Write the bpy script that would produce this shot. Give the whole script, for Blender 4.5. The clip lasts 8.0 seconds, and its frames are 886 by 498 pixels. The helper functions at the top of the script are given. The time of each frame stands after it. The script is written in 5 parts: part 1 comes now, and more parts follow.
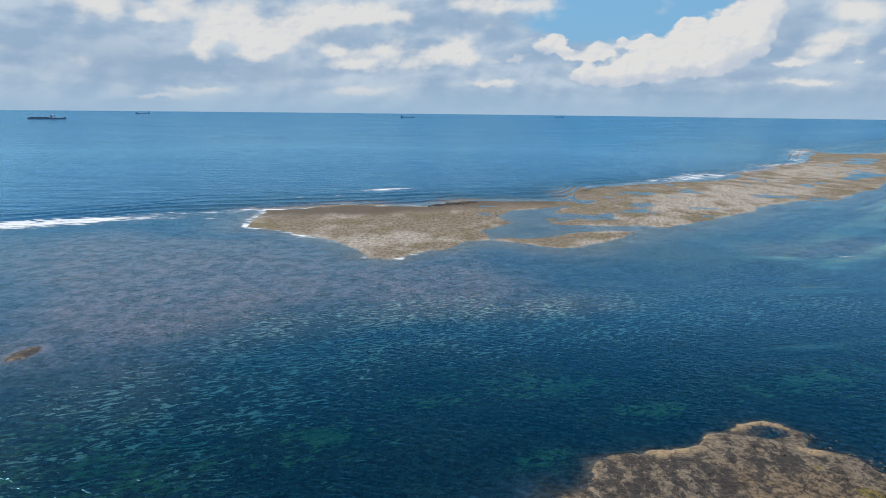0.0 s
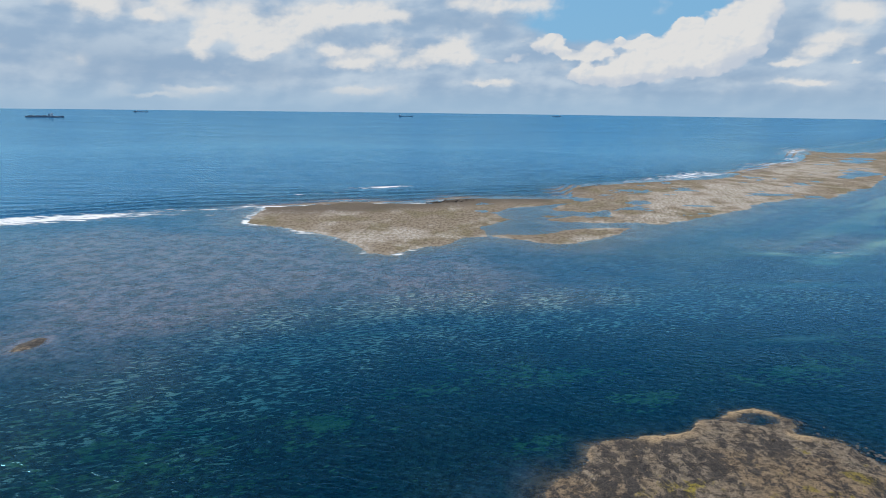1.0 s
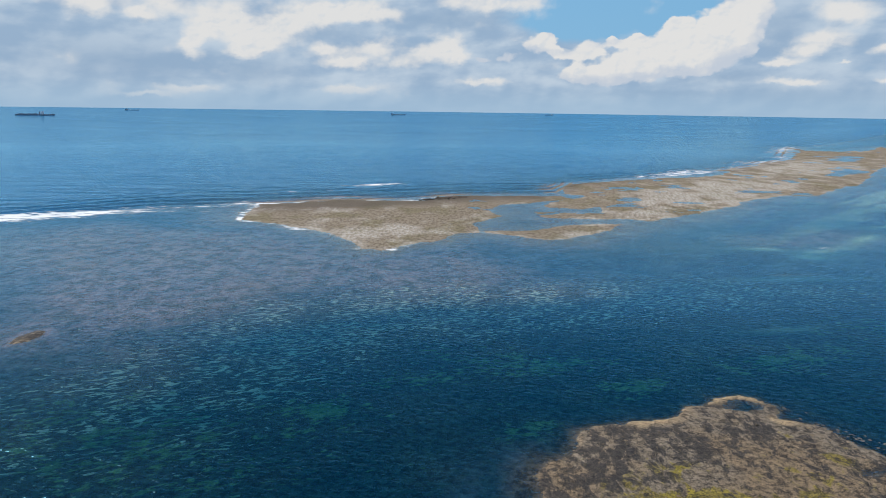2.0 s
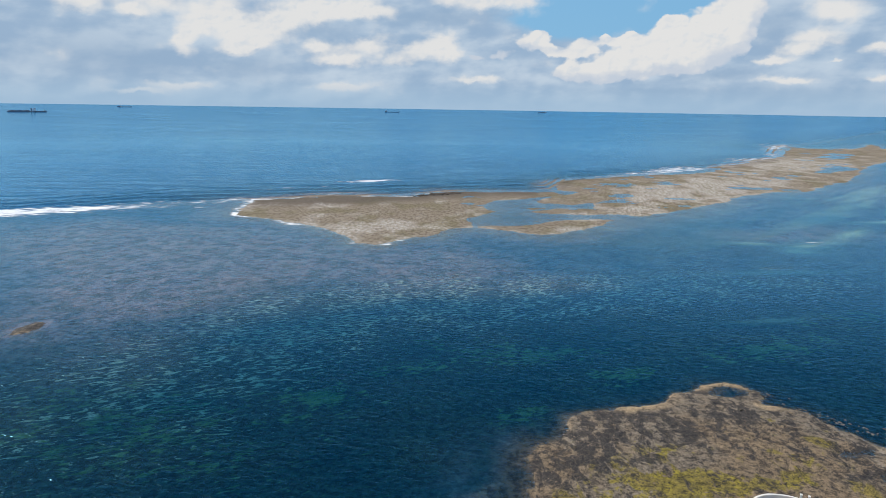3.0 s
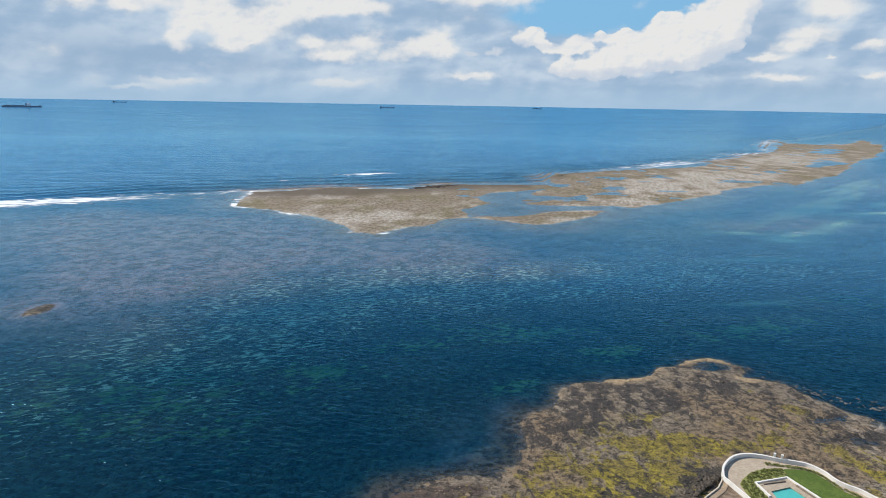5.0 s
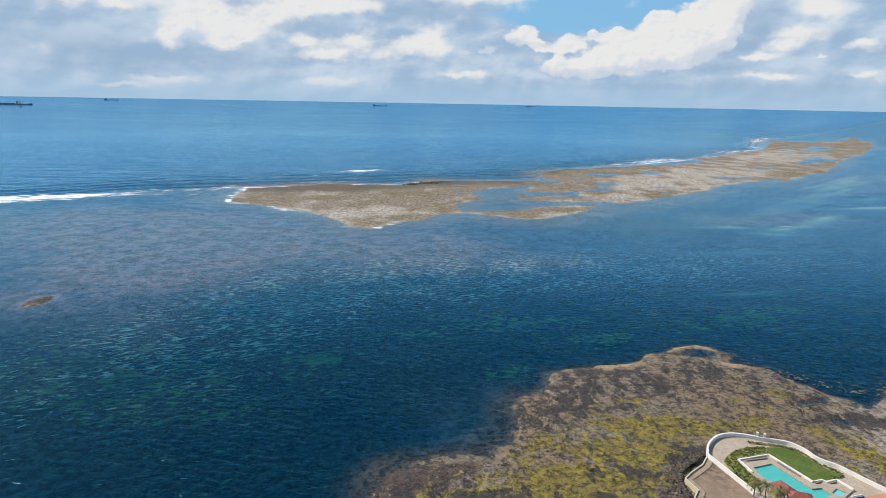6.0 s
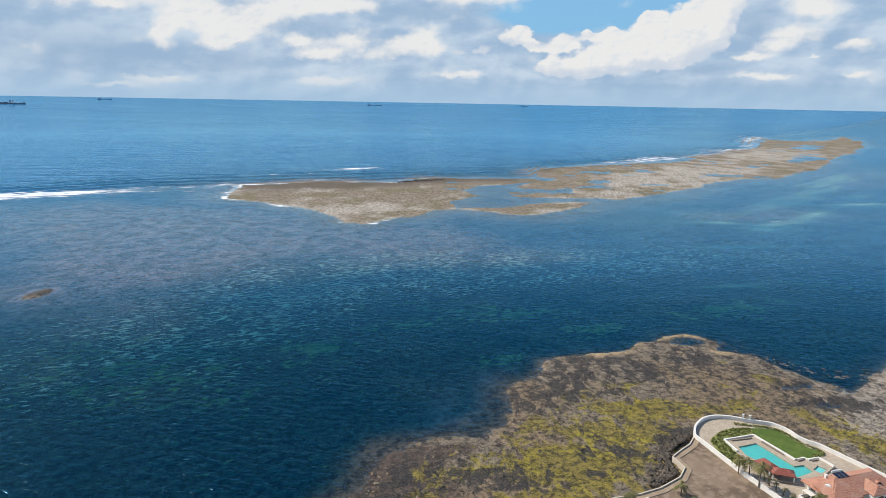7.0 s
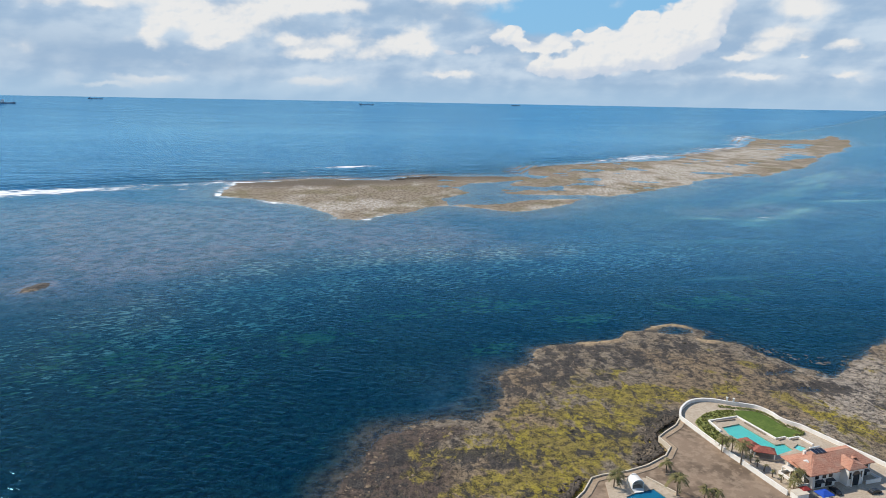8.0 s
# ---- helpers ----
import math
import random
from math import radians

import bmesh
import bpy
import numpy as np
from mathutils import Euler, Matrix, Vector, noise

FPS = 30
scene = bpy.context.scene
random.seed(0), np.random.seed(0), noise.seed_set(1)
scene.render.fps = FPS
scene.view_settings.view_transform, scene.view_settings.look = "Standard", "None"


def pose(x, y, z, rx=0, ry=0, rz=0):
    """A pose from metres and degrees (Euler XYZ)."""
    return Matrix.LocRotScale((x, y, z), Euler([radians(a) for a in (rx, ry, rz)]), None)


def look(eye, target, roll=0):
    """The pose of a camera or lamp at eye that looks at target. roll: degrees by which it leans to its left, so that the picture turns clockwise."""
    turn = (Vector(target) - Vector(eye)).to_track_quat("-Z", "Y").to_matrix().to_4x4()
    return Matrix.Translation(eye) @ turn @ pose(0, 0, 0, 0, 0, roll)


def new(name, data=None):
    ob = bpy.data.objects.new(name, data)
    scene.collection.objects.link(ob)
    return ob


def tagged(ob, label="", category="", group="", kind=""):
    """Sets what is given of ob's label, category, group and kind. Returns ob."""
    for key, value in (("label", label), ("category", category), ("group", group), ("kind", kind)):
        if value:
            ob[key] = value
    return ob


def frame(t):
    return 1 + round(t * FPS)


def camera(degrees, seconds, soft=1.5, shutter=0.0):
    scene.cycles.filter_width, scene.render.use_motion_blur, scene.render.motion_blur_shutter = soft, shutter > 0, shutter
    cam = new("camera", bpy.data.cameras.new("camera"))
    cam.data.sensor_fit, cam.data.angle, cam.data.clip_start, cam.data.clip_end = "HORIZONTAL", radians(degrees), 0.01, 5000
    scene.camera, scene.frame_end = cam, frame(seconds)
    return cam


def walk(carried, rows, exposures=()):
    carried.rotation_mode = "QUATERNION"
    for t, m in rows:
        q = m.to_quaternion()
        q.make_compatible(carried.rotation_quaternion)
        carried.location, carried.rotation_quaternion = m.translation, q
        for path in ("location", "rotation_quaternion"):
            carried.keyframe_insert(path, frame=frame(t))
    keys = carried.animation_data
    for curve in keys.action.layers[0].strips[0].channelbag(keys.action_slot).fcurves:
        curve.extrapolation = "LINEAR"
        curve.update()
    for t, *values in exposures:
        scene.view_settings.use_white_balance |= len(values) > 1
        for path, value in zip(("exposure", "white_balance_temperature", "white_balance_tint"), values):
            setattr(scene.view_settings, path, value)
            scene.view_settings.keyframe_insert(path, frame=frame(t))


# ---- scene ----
cam = camera(67.7, 8.0, soft=0.65)
# seconds, place, yaw, pitch, roll: the aircraft backs away from the shore and sinks slowly
ROWS = [
    (0.0, 0.0, 0.0, 150.0, 0.0, -11.91, 0.64),
    (0.5, -0.22, -4.24, 148.8, -0.1, -11.92, 0.70),
    (1.0, -0.49, -8.76, 147.8, -0.2, -11.95, 0.73),
    (1.5, -1.0, -13.06, 146.8, -0.5, -11.98, 0.76),
    (3.0, -1.5, -26.4, 144.2, -1.43, -12.22, 0.90),
    (3.5, -2.0, -30.6, 143.4, -1.53, -12.33, 0.94),
    (4.0, -2.4, -35.2, 142.2, -1.57, -12.39, 0.97),
    (4.5, -2.7, -39.8, 140.9, -1.66, -12.44, 0.98),
    (6.0, -3.74, -53.4, 136.7, -2.49, -12.62, 1.03),
    (6.5, -3.96, -57.8, 135.0, -2.75, -12.62, 1.03),
    (7.0, -4.29, -62.1, 133.5, -2.97, -12.62, 1.04),
    (7.5, -4.69, -66.5, 132.1, -3.28, -12.62, 1.04),
    (8.0, -5.3, -71.2, 130.7, -3.66, -12.61, 1.04),
]
walk(cam, [(t, pose(x, y, z, 90 + pitch, 0, yaw) @ pose(0, 0, 0, 0, 0, roll)) for t, x, y, z, yaw, pitch, roll in ROWS],
     exposures=[(0.0, -0.11), (4.0, -0.02), (8.0, 0.07)])

# ---- sun and sky ----
SUN_AZ, SUN_EL = -62.0, 44.0      # degrees from the y axis to the right, and up
sun_dir = Vector((math.sin(radians(SUN_AZ)) * math.cos(radians(SUN_EL)), math.cos(radians(SUN_AZ)) * math.cos(radians(SUN_EL)), math.sin(radians(SUN_EL))))
sun = new("sun", bpy.data.lights.new("sun", "SUN"))
sun.data.energy, sun.data.angle, sun.data.color = 4.7, radians(0.6), (1.0, 0.92, 0.81)
sun.matrix_world = look((0, 0, 400), Vector((0, 0, 400)) - sun_dir)


class Nodes:
    """Short-hand for a node tree."""

    def __init__(self, tree):
        self.tree = tree

    def add(self, kind, inputs=(), **props):
        n = self.tree.nodes.new(kind)
        if "operation" in props:
            n.operation = props["operation"]
        if "use_clamp" in props:
            n.use_clamp = props["use_clamp"]
        if "interpolation_type" in props:
            n.interpolation_type = props["interpolation_type"]
        if "data_type" in props:
            n.data_type = props["data_type"]
        if "blend_type" in props:
            n.blend_type = props["blend_type"]
        if "attribute_name" in props:
            n.attribute_name = props["attribute_name"]
        if "feature" in props:
            n.feature = props["feature"]
        if "bands_direction" in props:
            n.bands_direction = props["bands_direction"]
        for k, v in dict(inputs).items():
            self.put(n.inputs[k], v)
        return n

    def put(self, socket, v):
        if isinstance(v, bpy.types.NodeSocket):
            self.tree.links.new(v, socket)
        elif isinstance(v, (tuple, list)) and socket.type == "RGBA" and len(v) == 3:
            socket.default_value = (*v, 1)
        else:
            socket.default_value = v

    def math(self, op, a, b=0.0, c=0.0, clamp=False):
        return self.add("ShaderNodeMath", {0: a, 1: b, 2: c}, operation=op, use_clamp=clamp).outputs[0]

    def vec(self, op, a, b=(0, 0, 0), c=(0, 0, 0)):
        n = self.add("ShaderNodeVectorMath", {0: a, 1: b, 2: c}, operation=op)
        return n.outputs["Value"] if op in ("DOT_PRODUCT", "LENGTH") else n.outputs[0]

    def ramp(self, v, lo, hi, out0=0.0, out1=1.0):
        return self.add("ShaderNodeMapRange", {0: v, 1: lo, 2: hi, 3: out0, 4: out1}, interpolation_type="SMOOTHSTEP").outputs[0]

    def mix(self, f, a, b):
        n = self.add("ShaderNodeMix", data_type="RGBA")
        self.put(n.inputs[0], f), self.put(n.inputs[6], a), self.put(n.inputs[7], b)
        return n.outputs[2]

    def scale(self, colour, v):
        """A colour times a value."""
        n = self.add("ShaderNodeMix", data_type="RGBA", blend_type="MULTIPLY")
        self.put(n.inputs[0], 1.0), self.put(n.inputs[6], colour), self.put(n.inputs[7], v)
        return n.outputs[2]

    def noise(self, where, size, detail=4.0, rough=0.55, stretch=(1, 1, 1), distortion=0.0):
        """Noise with lumps of about that size in metres."""
        w = self.vec("MULTIPLY", where, tuple(s / size for s in stretch))
        return self.add("ShaderNodeTexNoise", {"Vector": w, "Scale": 1.0, "Detail": detail, "Roughness": rough, "Distortion": distortion}).outputs["Fac"]

    def attr(self, name):
        return self.add("ShaderNodeAttribute", attribute_name=name).outputs["Fac"]


# clouds: bearing and elevation of the heaps in degrees, and their half widths
CLOUD_BIG = [(11.4, 3.0, 1.55, 0.8), (14.0, 2.7, 2.46, 0.89), (16.3, 3.6, 2.82, 1.31), (18.9, 4.3, 2.95, 1.53), (19.1, 6.1, 1.26, 0.92), (19.6, 6.6, 0.67, 0.75),
             (21.9, 5.5, 2.02, 1.4), (22.8, 6.8, 1.79, 1.61), (24.9, 7.6, 2.12, 1.58), (23.8, 5.2, 1.78, 1.23), (21.3, 3.7, 2.46, 0.93)]
CLOUD_MID = [(5.8, 4.2, 1.22, 0.54), (8.3, 5.3, 1.57, 0.88), (9.2, 5.6, 0.73, 0.61), (10.3, 4.5, 1.19, 0.57), (12.7, 5.1, 1.08, 0.87), (11.9, 4.3, 0.82, 0.31),
             (15.0, 5.3, 1.06, 0.39), (16.3, 5.7, 0.74, 0.38), (14.4, 5.7, 0.53, 0.34), (3.7, 4.0, 0.75, 0.36)]
CLOUD_LEFT = [(-19.5, 4.7, 0.74, 0.67), (-18.4, 5.8, 1.25, 0.83), (-16.7, 6.8, 1.7, 0.91), (-15.5, 5.8, 0.95, 0.84), (-26.6, 7.3, 1.83, 0.69),
              (-21.3, 7.6, 1.59, 0.87), (-23.1, 6.6, 0.77, 0.4), (-20.1, 1.3, 2.09, 0.3), (-23.0, 0.8, 1.6, 0.17)]
CLOUD_RIDGE = [(-16.0, 4.1, 0.95, 0.47), (-14.4, 4.8, 1.14, 0.64), (-12.9, 5.7, 1.32, 0.77), (-11.1, 6.8, 1.7, 0.85), (-8.6, 7.6, 2.27, 0.76), (-5.4, 7.5, 2.3, 0.51),
               (-7.5, 3.6, 1.62, 0.4), (-5.4, 4.8, 1.49, 0.58), (-9.1, 4.7, 0.91, 0.35), (-3.1, 3.7, 1.5, 0.49), (-0.8, 4.6, 1.41, 0.54), (1.3, 5.4, 1.22, 0.62),
               (2.0, 4.3, 1.22, 0.45), (4.7, 8.3, 3.68, 0.51), (-7.3, 1.5, 2.34, 0.27)]
CLOUD_RIGHT = [(28.3, 4.4, 1.48, 0.48), (29.5, 5.2, 1.3, 0.55), (26.9, 3.7, 1.52, 0.25), (31.1, 3.6, 0.5, 0.14), (33.6, 4.5, 1.0, 0.49), (33.8, 2.4, 1.07, 0.31),
               (28.0, 2.3, 2.23, 0.29), (30.7, 7.3, 2.07, 0.91), (4.0, 2.2, 2.36, 0.32)]
BLUE_GAPS = [(14.7, 8.2, 5.6, 2.4), (10.6, 7.2, 3.4, 1.2), (19.9, 7.9, 2.4, 1.2)]
GREY = [(-24.7, 3.3, 5.97, 1.62), (-14.5, 2.8, 3.11, 1.09), (26.8, 6.1, 1.69, 1.51), (18.3, 1.4, 5.08, 0.3), (23.2, 2.7, 3.19, 0.4), (1.1, 7.0, 4.65, 0.69), (-9.1, 5.8, 2.73, 0.61), (29.3, 1.2, 6.94, 0.74)]

world = bpy.data.worlds.new("sky")
scene.world = world
world.use_nodes = True
world.node_tree.nodes.clear()
N = Nodes(world.node_tree)
way = N.add("ShaderNodeTexCoord").outputs["Generated"]
xyz = N.add("ShaderNodeSeparateXYZ", {0: way})
az = N.math("MULTIPLY", N.math("ARCTAN2", xyz.outputs[0], xyz.outputs[1]), 57.296)
el = N.math("MULTIPLY", N.math("ARCSINE", xyz.outputs[2]), 57.296)
uv = N.add("ShaderNodeCombineXYZ", {0: az, 1: el}).outputs[0]
warp = N.add("ShaderNodeTexNoise", {"Vector": N.vec("MULTIPLY", uv, (0.55, 0.8, 1)), "Scale": 1.0, "Detail": 5.0, "Roughness": 0.55})
warped = N.vec("MULTIPLY_ADD", N.vec("SUBTRACT", warp.outputs["Color"], (0.5, 0.5, 0.5)), (2.0, 1.3, 0), uv)


def heaps(rows, at=None):
    total = None
    for u, v, ru, rv in rows:
        d = N.vec("MULTIPLY_ADD", at or warped, (1 / ru, 1 / rv, 0), (-u / ru, -v / rv, 0))
        e = N.math("EXPONENT", N.math("MULTIPLY", N.vec("DOT_PRODUCT", d, d), -1.0))
        total = e if total is None else N.math("ADD", total, e)
    return total


def billows(at):
    """Rounded heads of three sizes, about -0.5 to 0.5."""
    total = None
    for size, amp in ((1.5, 0.5), (0.7, 0.26), (0.32, 0.1)):
        v = N.add("ShaderNodeTexVoronoi", {"Vector": N.vec("MULTIPLY", at, (1 / size, 1.35 / size, 0)), "Scale": 1.0, "Smoothness": 0.5}, feature="SMOOTH_F1").outputs["Distance"]
        h = N.math("MULTIPLY", N.math("SUBTRACT", 0.45, v), amp * 1.5)
        total = h if total is None else N.math("ADD", total, h)
    return total


def cloud_noise(at, u, v, detail, rough):
    return N.add("ShaderNodeTexNoise", {"Vector": N.vec("MULTIPLY", at, (u, v, 1)), "Scale": 1.0, "Detail": detail, "Roughness": rough}).outputs["Fac"]


slanted = N.vec("MULTIPLY_ADD", N.add("ShaderNodeCombineXYZ", {0: el, 1: az}).outputs[0], (-0.3, 0, 0), uv)
lumps = cloud_noise(slanted, 0.24, 0.42, 6.0, 0.46)
lit = cloud_noise(N.vec("ADD", slanted, (-0.7, 0.6, 0)), 0.24, 0.42, 6.0, 0.46)
relief = N.math("SUBTRACT", lumps, lit)
broad = cloud_noise(uv, 0.06, 0.16, 5.0, 0.55)
mild = cloud_noise(slanted, 0.12, 0.32, 5.0, 0.52)
head = N.vec("MULTIPLY_ADD", N.vec("SUBTRACT", warp.outputs["Color"], (0.5, 0.5, 0.5)), (0.9, 0.7, 0), uv)
puff, puff_lit = billows(head), billows(N.vec("ADD", head, (-0.16, 0.16, 0)))
soft_white = heaps([(u, v, 1.2 * ru, 1.25 * rv) for u, v, ru, rv in CLOUD_LEFT + CLOUD_RIDGE] + CLOUD_RIGHT)
crisp_white = heaps(CLOUD_MID + CLOUD_BIG, head)
lee = N.vec("ADD", head, (0.8, -0.8, 0))
shade = N.ramp(N.math("ADD", heaps(CLOUD_BIG + CLOUD_MID, lee), N.math("MULTIPLY", puff, 0.8)), 0.85, 0.05)
gap, grey = heaps(BLUE_GAPS), heaps(GREY)
# beyond the drawn part of the sky the cover goes on as broken cloud
high = N.ramp(el, 12.0, 24.0)
flank = N.ramp(N.math("ABSOLUTE", az), 34.0, 40.0)
rest = N.math("MULTIPLY", N.math("MAXIMUM", high, flank), N.ramp(broad, 0.62, 0.76))
loose = N.math("ADD", N.math("MULTIPLY", N.math("SUBTRACT", lumps, 0.5), 1.5), N.math("MULTIPLY", puff, 0.45))
soft_part = N.math("MAXIMUM", N.math("MULTIPLY", N.ramp(N.math("ADD", soft_white, loose), 0.08, 0.9), 0.96), rest)
crisp_part = N.ramp(N.math("ADD", crisp_white, N.math("MULTIPLY", puff, 0.75)), 0.5, 0.78)
veil = N.ramp(N.math("SUBTRACT", N.math("ADD", lumps, 0.35), N.math("MULTIPLY", gap, 1.15)), 0.15, 0.75)
veil = N.math("MULTIPLY", veil, N.math("SUBTRACT", 1.0, N.math("MULTIPLY", high, N.ramp(broad, 0.66, 0.5))))
sky = N.add("ShaderNodeTexSky")
sky.sky_type, sky.sun_disc, sky.sun_elevation, sky.sun_rotation = "NISHITA", False, radians(SUN_EL), radians(SUN_AZ)
sky.altitude, sky.air_density, sky.dust_density, sky.ozone_density = 100.0, 1.0, 1.5, 1.5
blue = N.mix(0.8, sky.outputs[0], N.mix(N.ramp(el, 8.0, 32.0), (2.1, 5.0, 8.0), (0.5, 1.6, 4.0)))
veil_col = N.mix(N.ramp(N.math("ADD", mild, N.math("MULTIPLY", relief, 0.7)), 0.34, 0.68), (3.3, 4.6, 6.3), (5.6, 6.6, 7.7))
veil_col = N.mix(N.math("MULTIPLY", N.math("MINIMUM", grey, 1.0), 0.65), veil_col, (3.0, 4.25, 5.9))
white_col = N.mix(N.ramp(N.math("ADD", N.math("MULTIPLY", relief, 0.5), N.math("SUBTRACT", puff, puff_lit)), -0.34, 0.02), (6.9, 7.3, 7.7), (7.9, 7.9, 7.85))
col = N.mix(N.math("MULTIPLY", veil, 0.95), blue, veil_col)
col = N.mix(soft_part, col, white_col)
col = N.mix(crisp_part, col, N.mix(N.math("MULTIPLY", shade, 0.75), white_col, (4.9, 5.8, 7.1)))
haze = N.ramp(el, 2.6, -0.2)
col = N.mix(N.math("MULTIPLY", haze, 0.85), col, (3.7, 5.3, 7.0))
col = N.mix(N.ramp(el, -0.2, -1.5), col, (1.2, 2.4, 4.0))
back = N.add("ShaderNodeBackground", {"Color": col, "Strength": 0.1})
N.add("ShaderNodeOutputWorld", {0: back.outputs[0]})


# ---- plan of the land ----
def lattice(x, y, seed):
    """Smooth value noise on a unit lattice, 0 to 1."""
    xi, yi = np.floor(x).astype(np.int64), np.floor(y).astype(np.int64)
    fx, fy = x - xi, y - yi
    fx, fy = fx * fx * (3 - 2 * fx), fy * fy * (3 - 2 * fy)

    def corner(i, j):
        h = ((i * 374761393 + j * 668265263 + seed * 974711) & 0x7FFFFFFF).astype(np.uint64)
        h = (h ^ (h >> np.uint64(13))) * np.uint64(1274126177) & np.uint64(0x7FFFFFFF)
        return ((h ^ (h >> np.uint64(16))) & np.uint64(0xFFFF)).astype(np.float64) / 65535.0
    a, b, c, d = corner(xi, yi), corner(xi + 1, yi), corner(xi, yi + 1), corner(xi + 1, yi + 1)
    return (a * (1 - fx) + b * fx) * (1 - fy) + (c * (1 - fx) + d * fx) * fy


def fbm(x, y, size, seed, octaves=4):
    """Summed noise, about -1 to 1, with lumps of that size."""
    total, amp, norm = np.zeros_like(x), 1.0, 0.0
    for k in range(octaves):
        s = 2.0 ** k / size
        total += amp * (lattice(x * s + 17.3 * k, y * s - 9.1 * k, seed + k) * 2 - 1)
        norm += amp
        amp *= 0.55
    return total / norm * 1.5


def inside(x, y, outline):
    """Metres from the outline, positive inside it."""
    n = len(outline)
    best, odd = np.full_like(x, 1e9), np.zeros(x.shape, bool)
    for k in range(n):
        (ax, ay), (bx, by) = outline[k], outline[(k + 1) % n]
        dx, dy = bx - ax, by - ay
        t = np.clip(((x - ax) * dx + (y - ay) * dy) / (dx * dx + dy * dy), 0, 1)
        best = np.minimum(best, np.hypot(x - ax - t * dx, y - ay - t * dy))
        if ay != by:
            odd ^= ((ay > y) != (by > y)) & (x < ax + (y - ay) / (by - ay) * dx)
    return np.where(odd, best, -best)


def heap(x, y, cx, cy, rx, ry, turn=0.0):
    """A round bump of height 1."""
    c, s = math.cos(radians(turn)), math.sin(radians(turn))
    u, v = (x - cx) * c + (y - cy) * s, -(x - cx) * s + (y - cy) * c
    return np.exp(-(u / rx) ** 2 - (v / ry) ** 2)


def step(v, lo, hi):
    t = np.clip((v - lo) / (hi - lo), 0, 1)
    return t * t * (3 - 2 * t)


POINT = [(-160, -500), (-60, 60), (-33, 112), (-25, 129), (-20, 147), (-17, 163), (-12, 171), (4, 175), (16, 181), (28, 184), (37, 193), (41, 204), (43, 219), (46, 232), (50, 239), (61, 243), (70, 261), (77, 268), (99, 273),
         (114, 279), (128, 288), (141, 291), (148, 300), (157, 304), (168, 302), (175, 293), (171, 279), (183, 272), (188, 263), (192, 251), (198, 240), (205, 233), (211, 225), (223, 232), (237, 243), (277, 276), (430, 340), (900, -500)]
REEF_WEST = [(-258, 887), (-251, 841), (-208, 812), (-157, 775), (-125, 749), (-100, 712), (-76, 666), (-56, 660), (-26, 691), (1, 717), (29, 753), (59, 763), (61, 797), (56, 828), (79, 869), (101, 888),
             (81, 944), (104, 1004), (174, 1033), (228, 1080), (218, 1116), (166, 1111), (83, 1103), (33, 1107), (-16, 1034), (-72, 1029), (-110, 1042), (-157, 1037), (-214, 1001), (-263, 975)]
REEF_SPIT = [(40, 766), (59, 766), (86, 747), (112, 730), (132, 723), (154, 728), (178, 756), (211, 786), (249, 836), (209, 829), (180, 822), (154, 810), (119, 785), (80, 781)]
REEF_MID = [(189, 1034), (230, 1066), (276, 1119), (300, 1077), (268, 1005), (220, 972), (176, 985)]
REEF_BAR = [(158, 890), (200, 924), (245, 914), (275, 888), (228, 884), (179, 888)]
REEF_EAST = [(244, 1237), (239, 1144), (278, 1129), (281, 1076), (257, 994), (255, 931), (276, 882), (294, 871), (342, 899), (423, 971), (480, 1028), (537, 1099), (622, 1163), (690, 1172), (836, 1316), (1002, 1499),
             (1154, 1689), (1231, 1821), (1313, 1879), (1615, 2222), (1751, 2483), (1830, 2690), (1655, 2540), (1519, 2470), (1452, 2660), (1139, 2100), (990, 1962), (910, 1831), (753, 1663), (682, 1532), (495, 1419),
             (346, 1346), (261, 1286)]
ISLET = [(-261, 372), (-254, 377), (-251, 388), (-254, 397), (-260, 396), (-264, 384)]


def land(x, y):
    """Metres inside the land, by the four pieces of it that stand above the water."""
    w = fbm(x, y, 34, 3, 5)
    near = inside(x, y, POINT) + 2.6 * w + 2.4 * fbm(x, y, 13, 6, 4) + 1.2 * fbm(x, y, 5, 8, 3)
    v = fbm(x, y, 90, 21, 5)
    c, q = math.cos(radians(46)), math.sin(radians(46))
    bars = fbm((x * c + y * q) / 7, (y * c - x * q), 46, 27, 4)
    rag = fbm(x, y, 24, 24, 4)
    west = inside(x, y, REEF_WEST) + 9 * v + 5 * rag
    spit = inside(x, y, REEF_SPIT) + 6 * v + 5 * rag
    far = step(y, 1250, 1900)
    mids = np.maximum(inside(x, y, REEF_MID), inside(x, y, REEF_BAR)) + 8 + 8 * v + 7 * rag
    east = inside(x, y, REEF_EAST) + 5 + 9 * v + 7 * rag + (3 + 30 * far) * bars - 10 * far
    islet = inside(x, y, ISLET) + 2.0 * w
    return near, np.maximum(np.maximum(west, spit), np.maximum(mids, east)), islet


def bowl(x, y):
    """The sea's edge is drawn in from the true horizon to 4.9 km, and lifted to keep the line of sight to it."""
    r = np.hypot(x, y + 30)
    return 119.0 * np.clip((r - 2700) / 2200, 0, 1) ** 1.6


def shore_line(x):
    """How far north the reef reaches; beyond it lies the open sea."""
    return np.interp(x, [-3000, -900, -560, -429, -280, -100, 50, 220, 300, 500, 760, 1100, 1400, 1900, 4000],
                     [300, 640, 800, 900, 960, 1020, 1095, 1135, 1350, 1460, 1660, 2050, 2600, 3000, 4600])


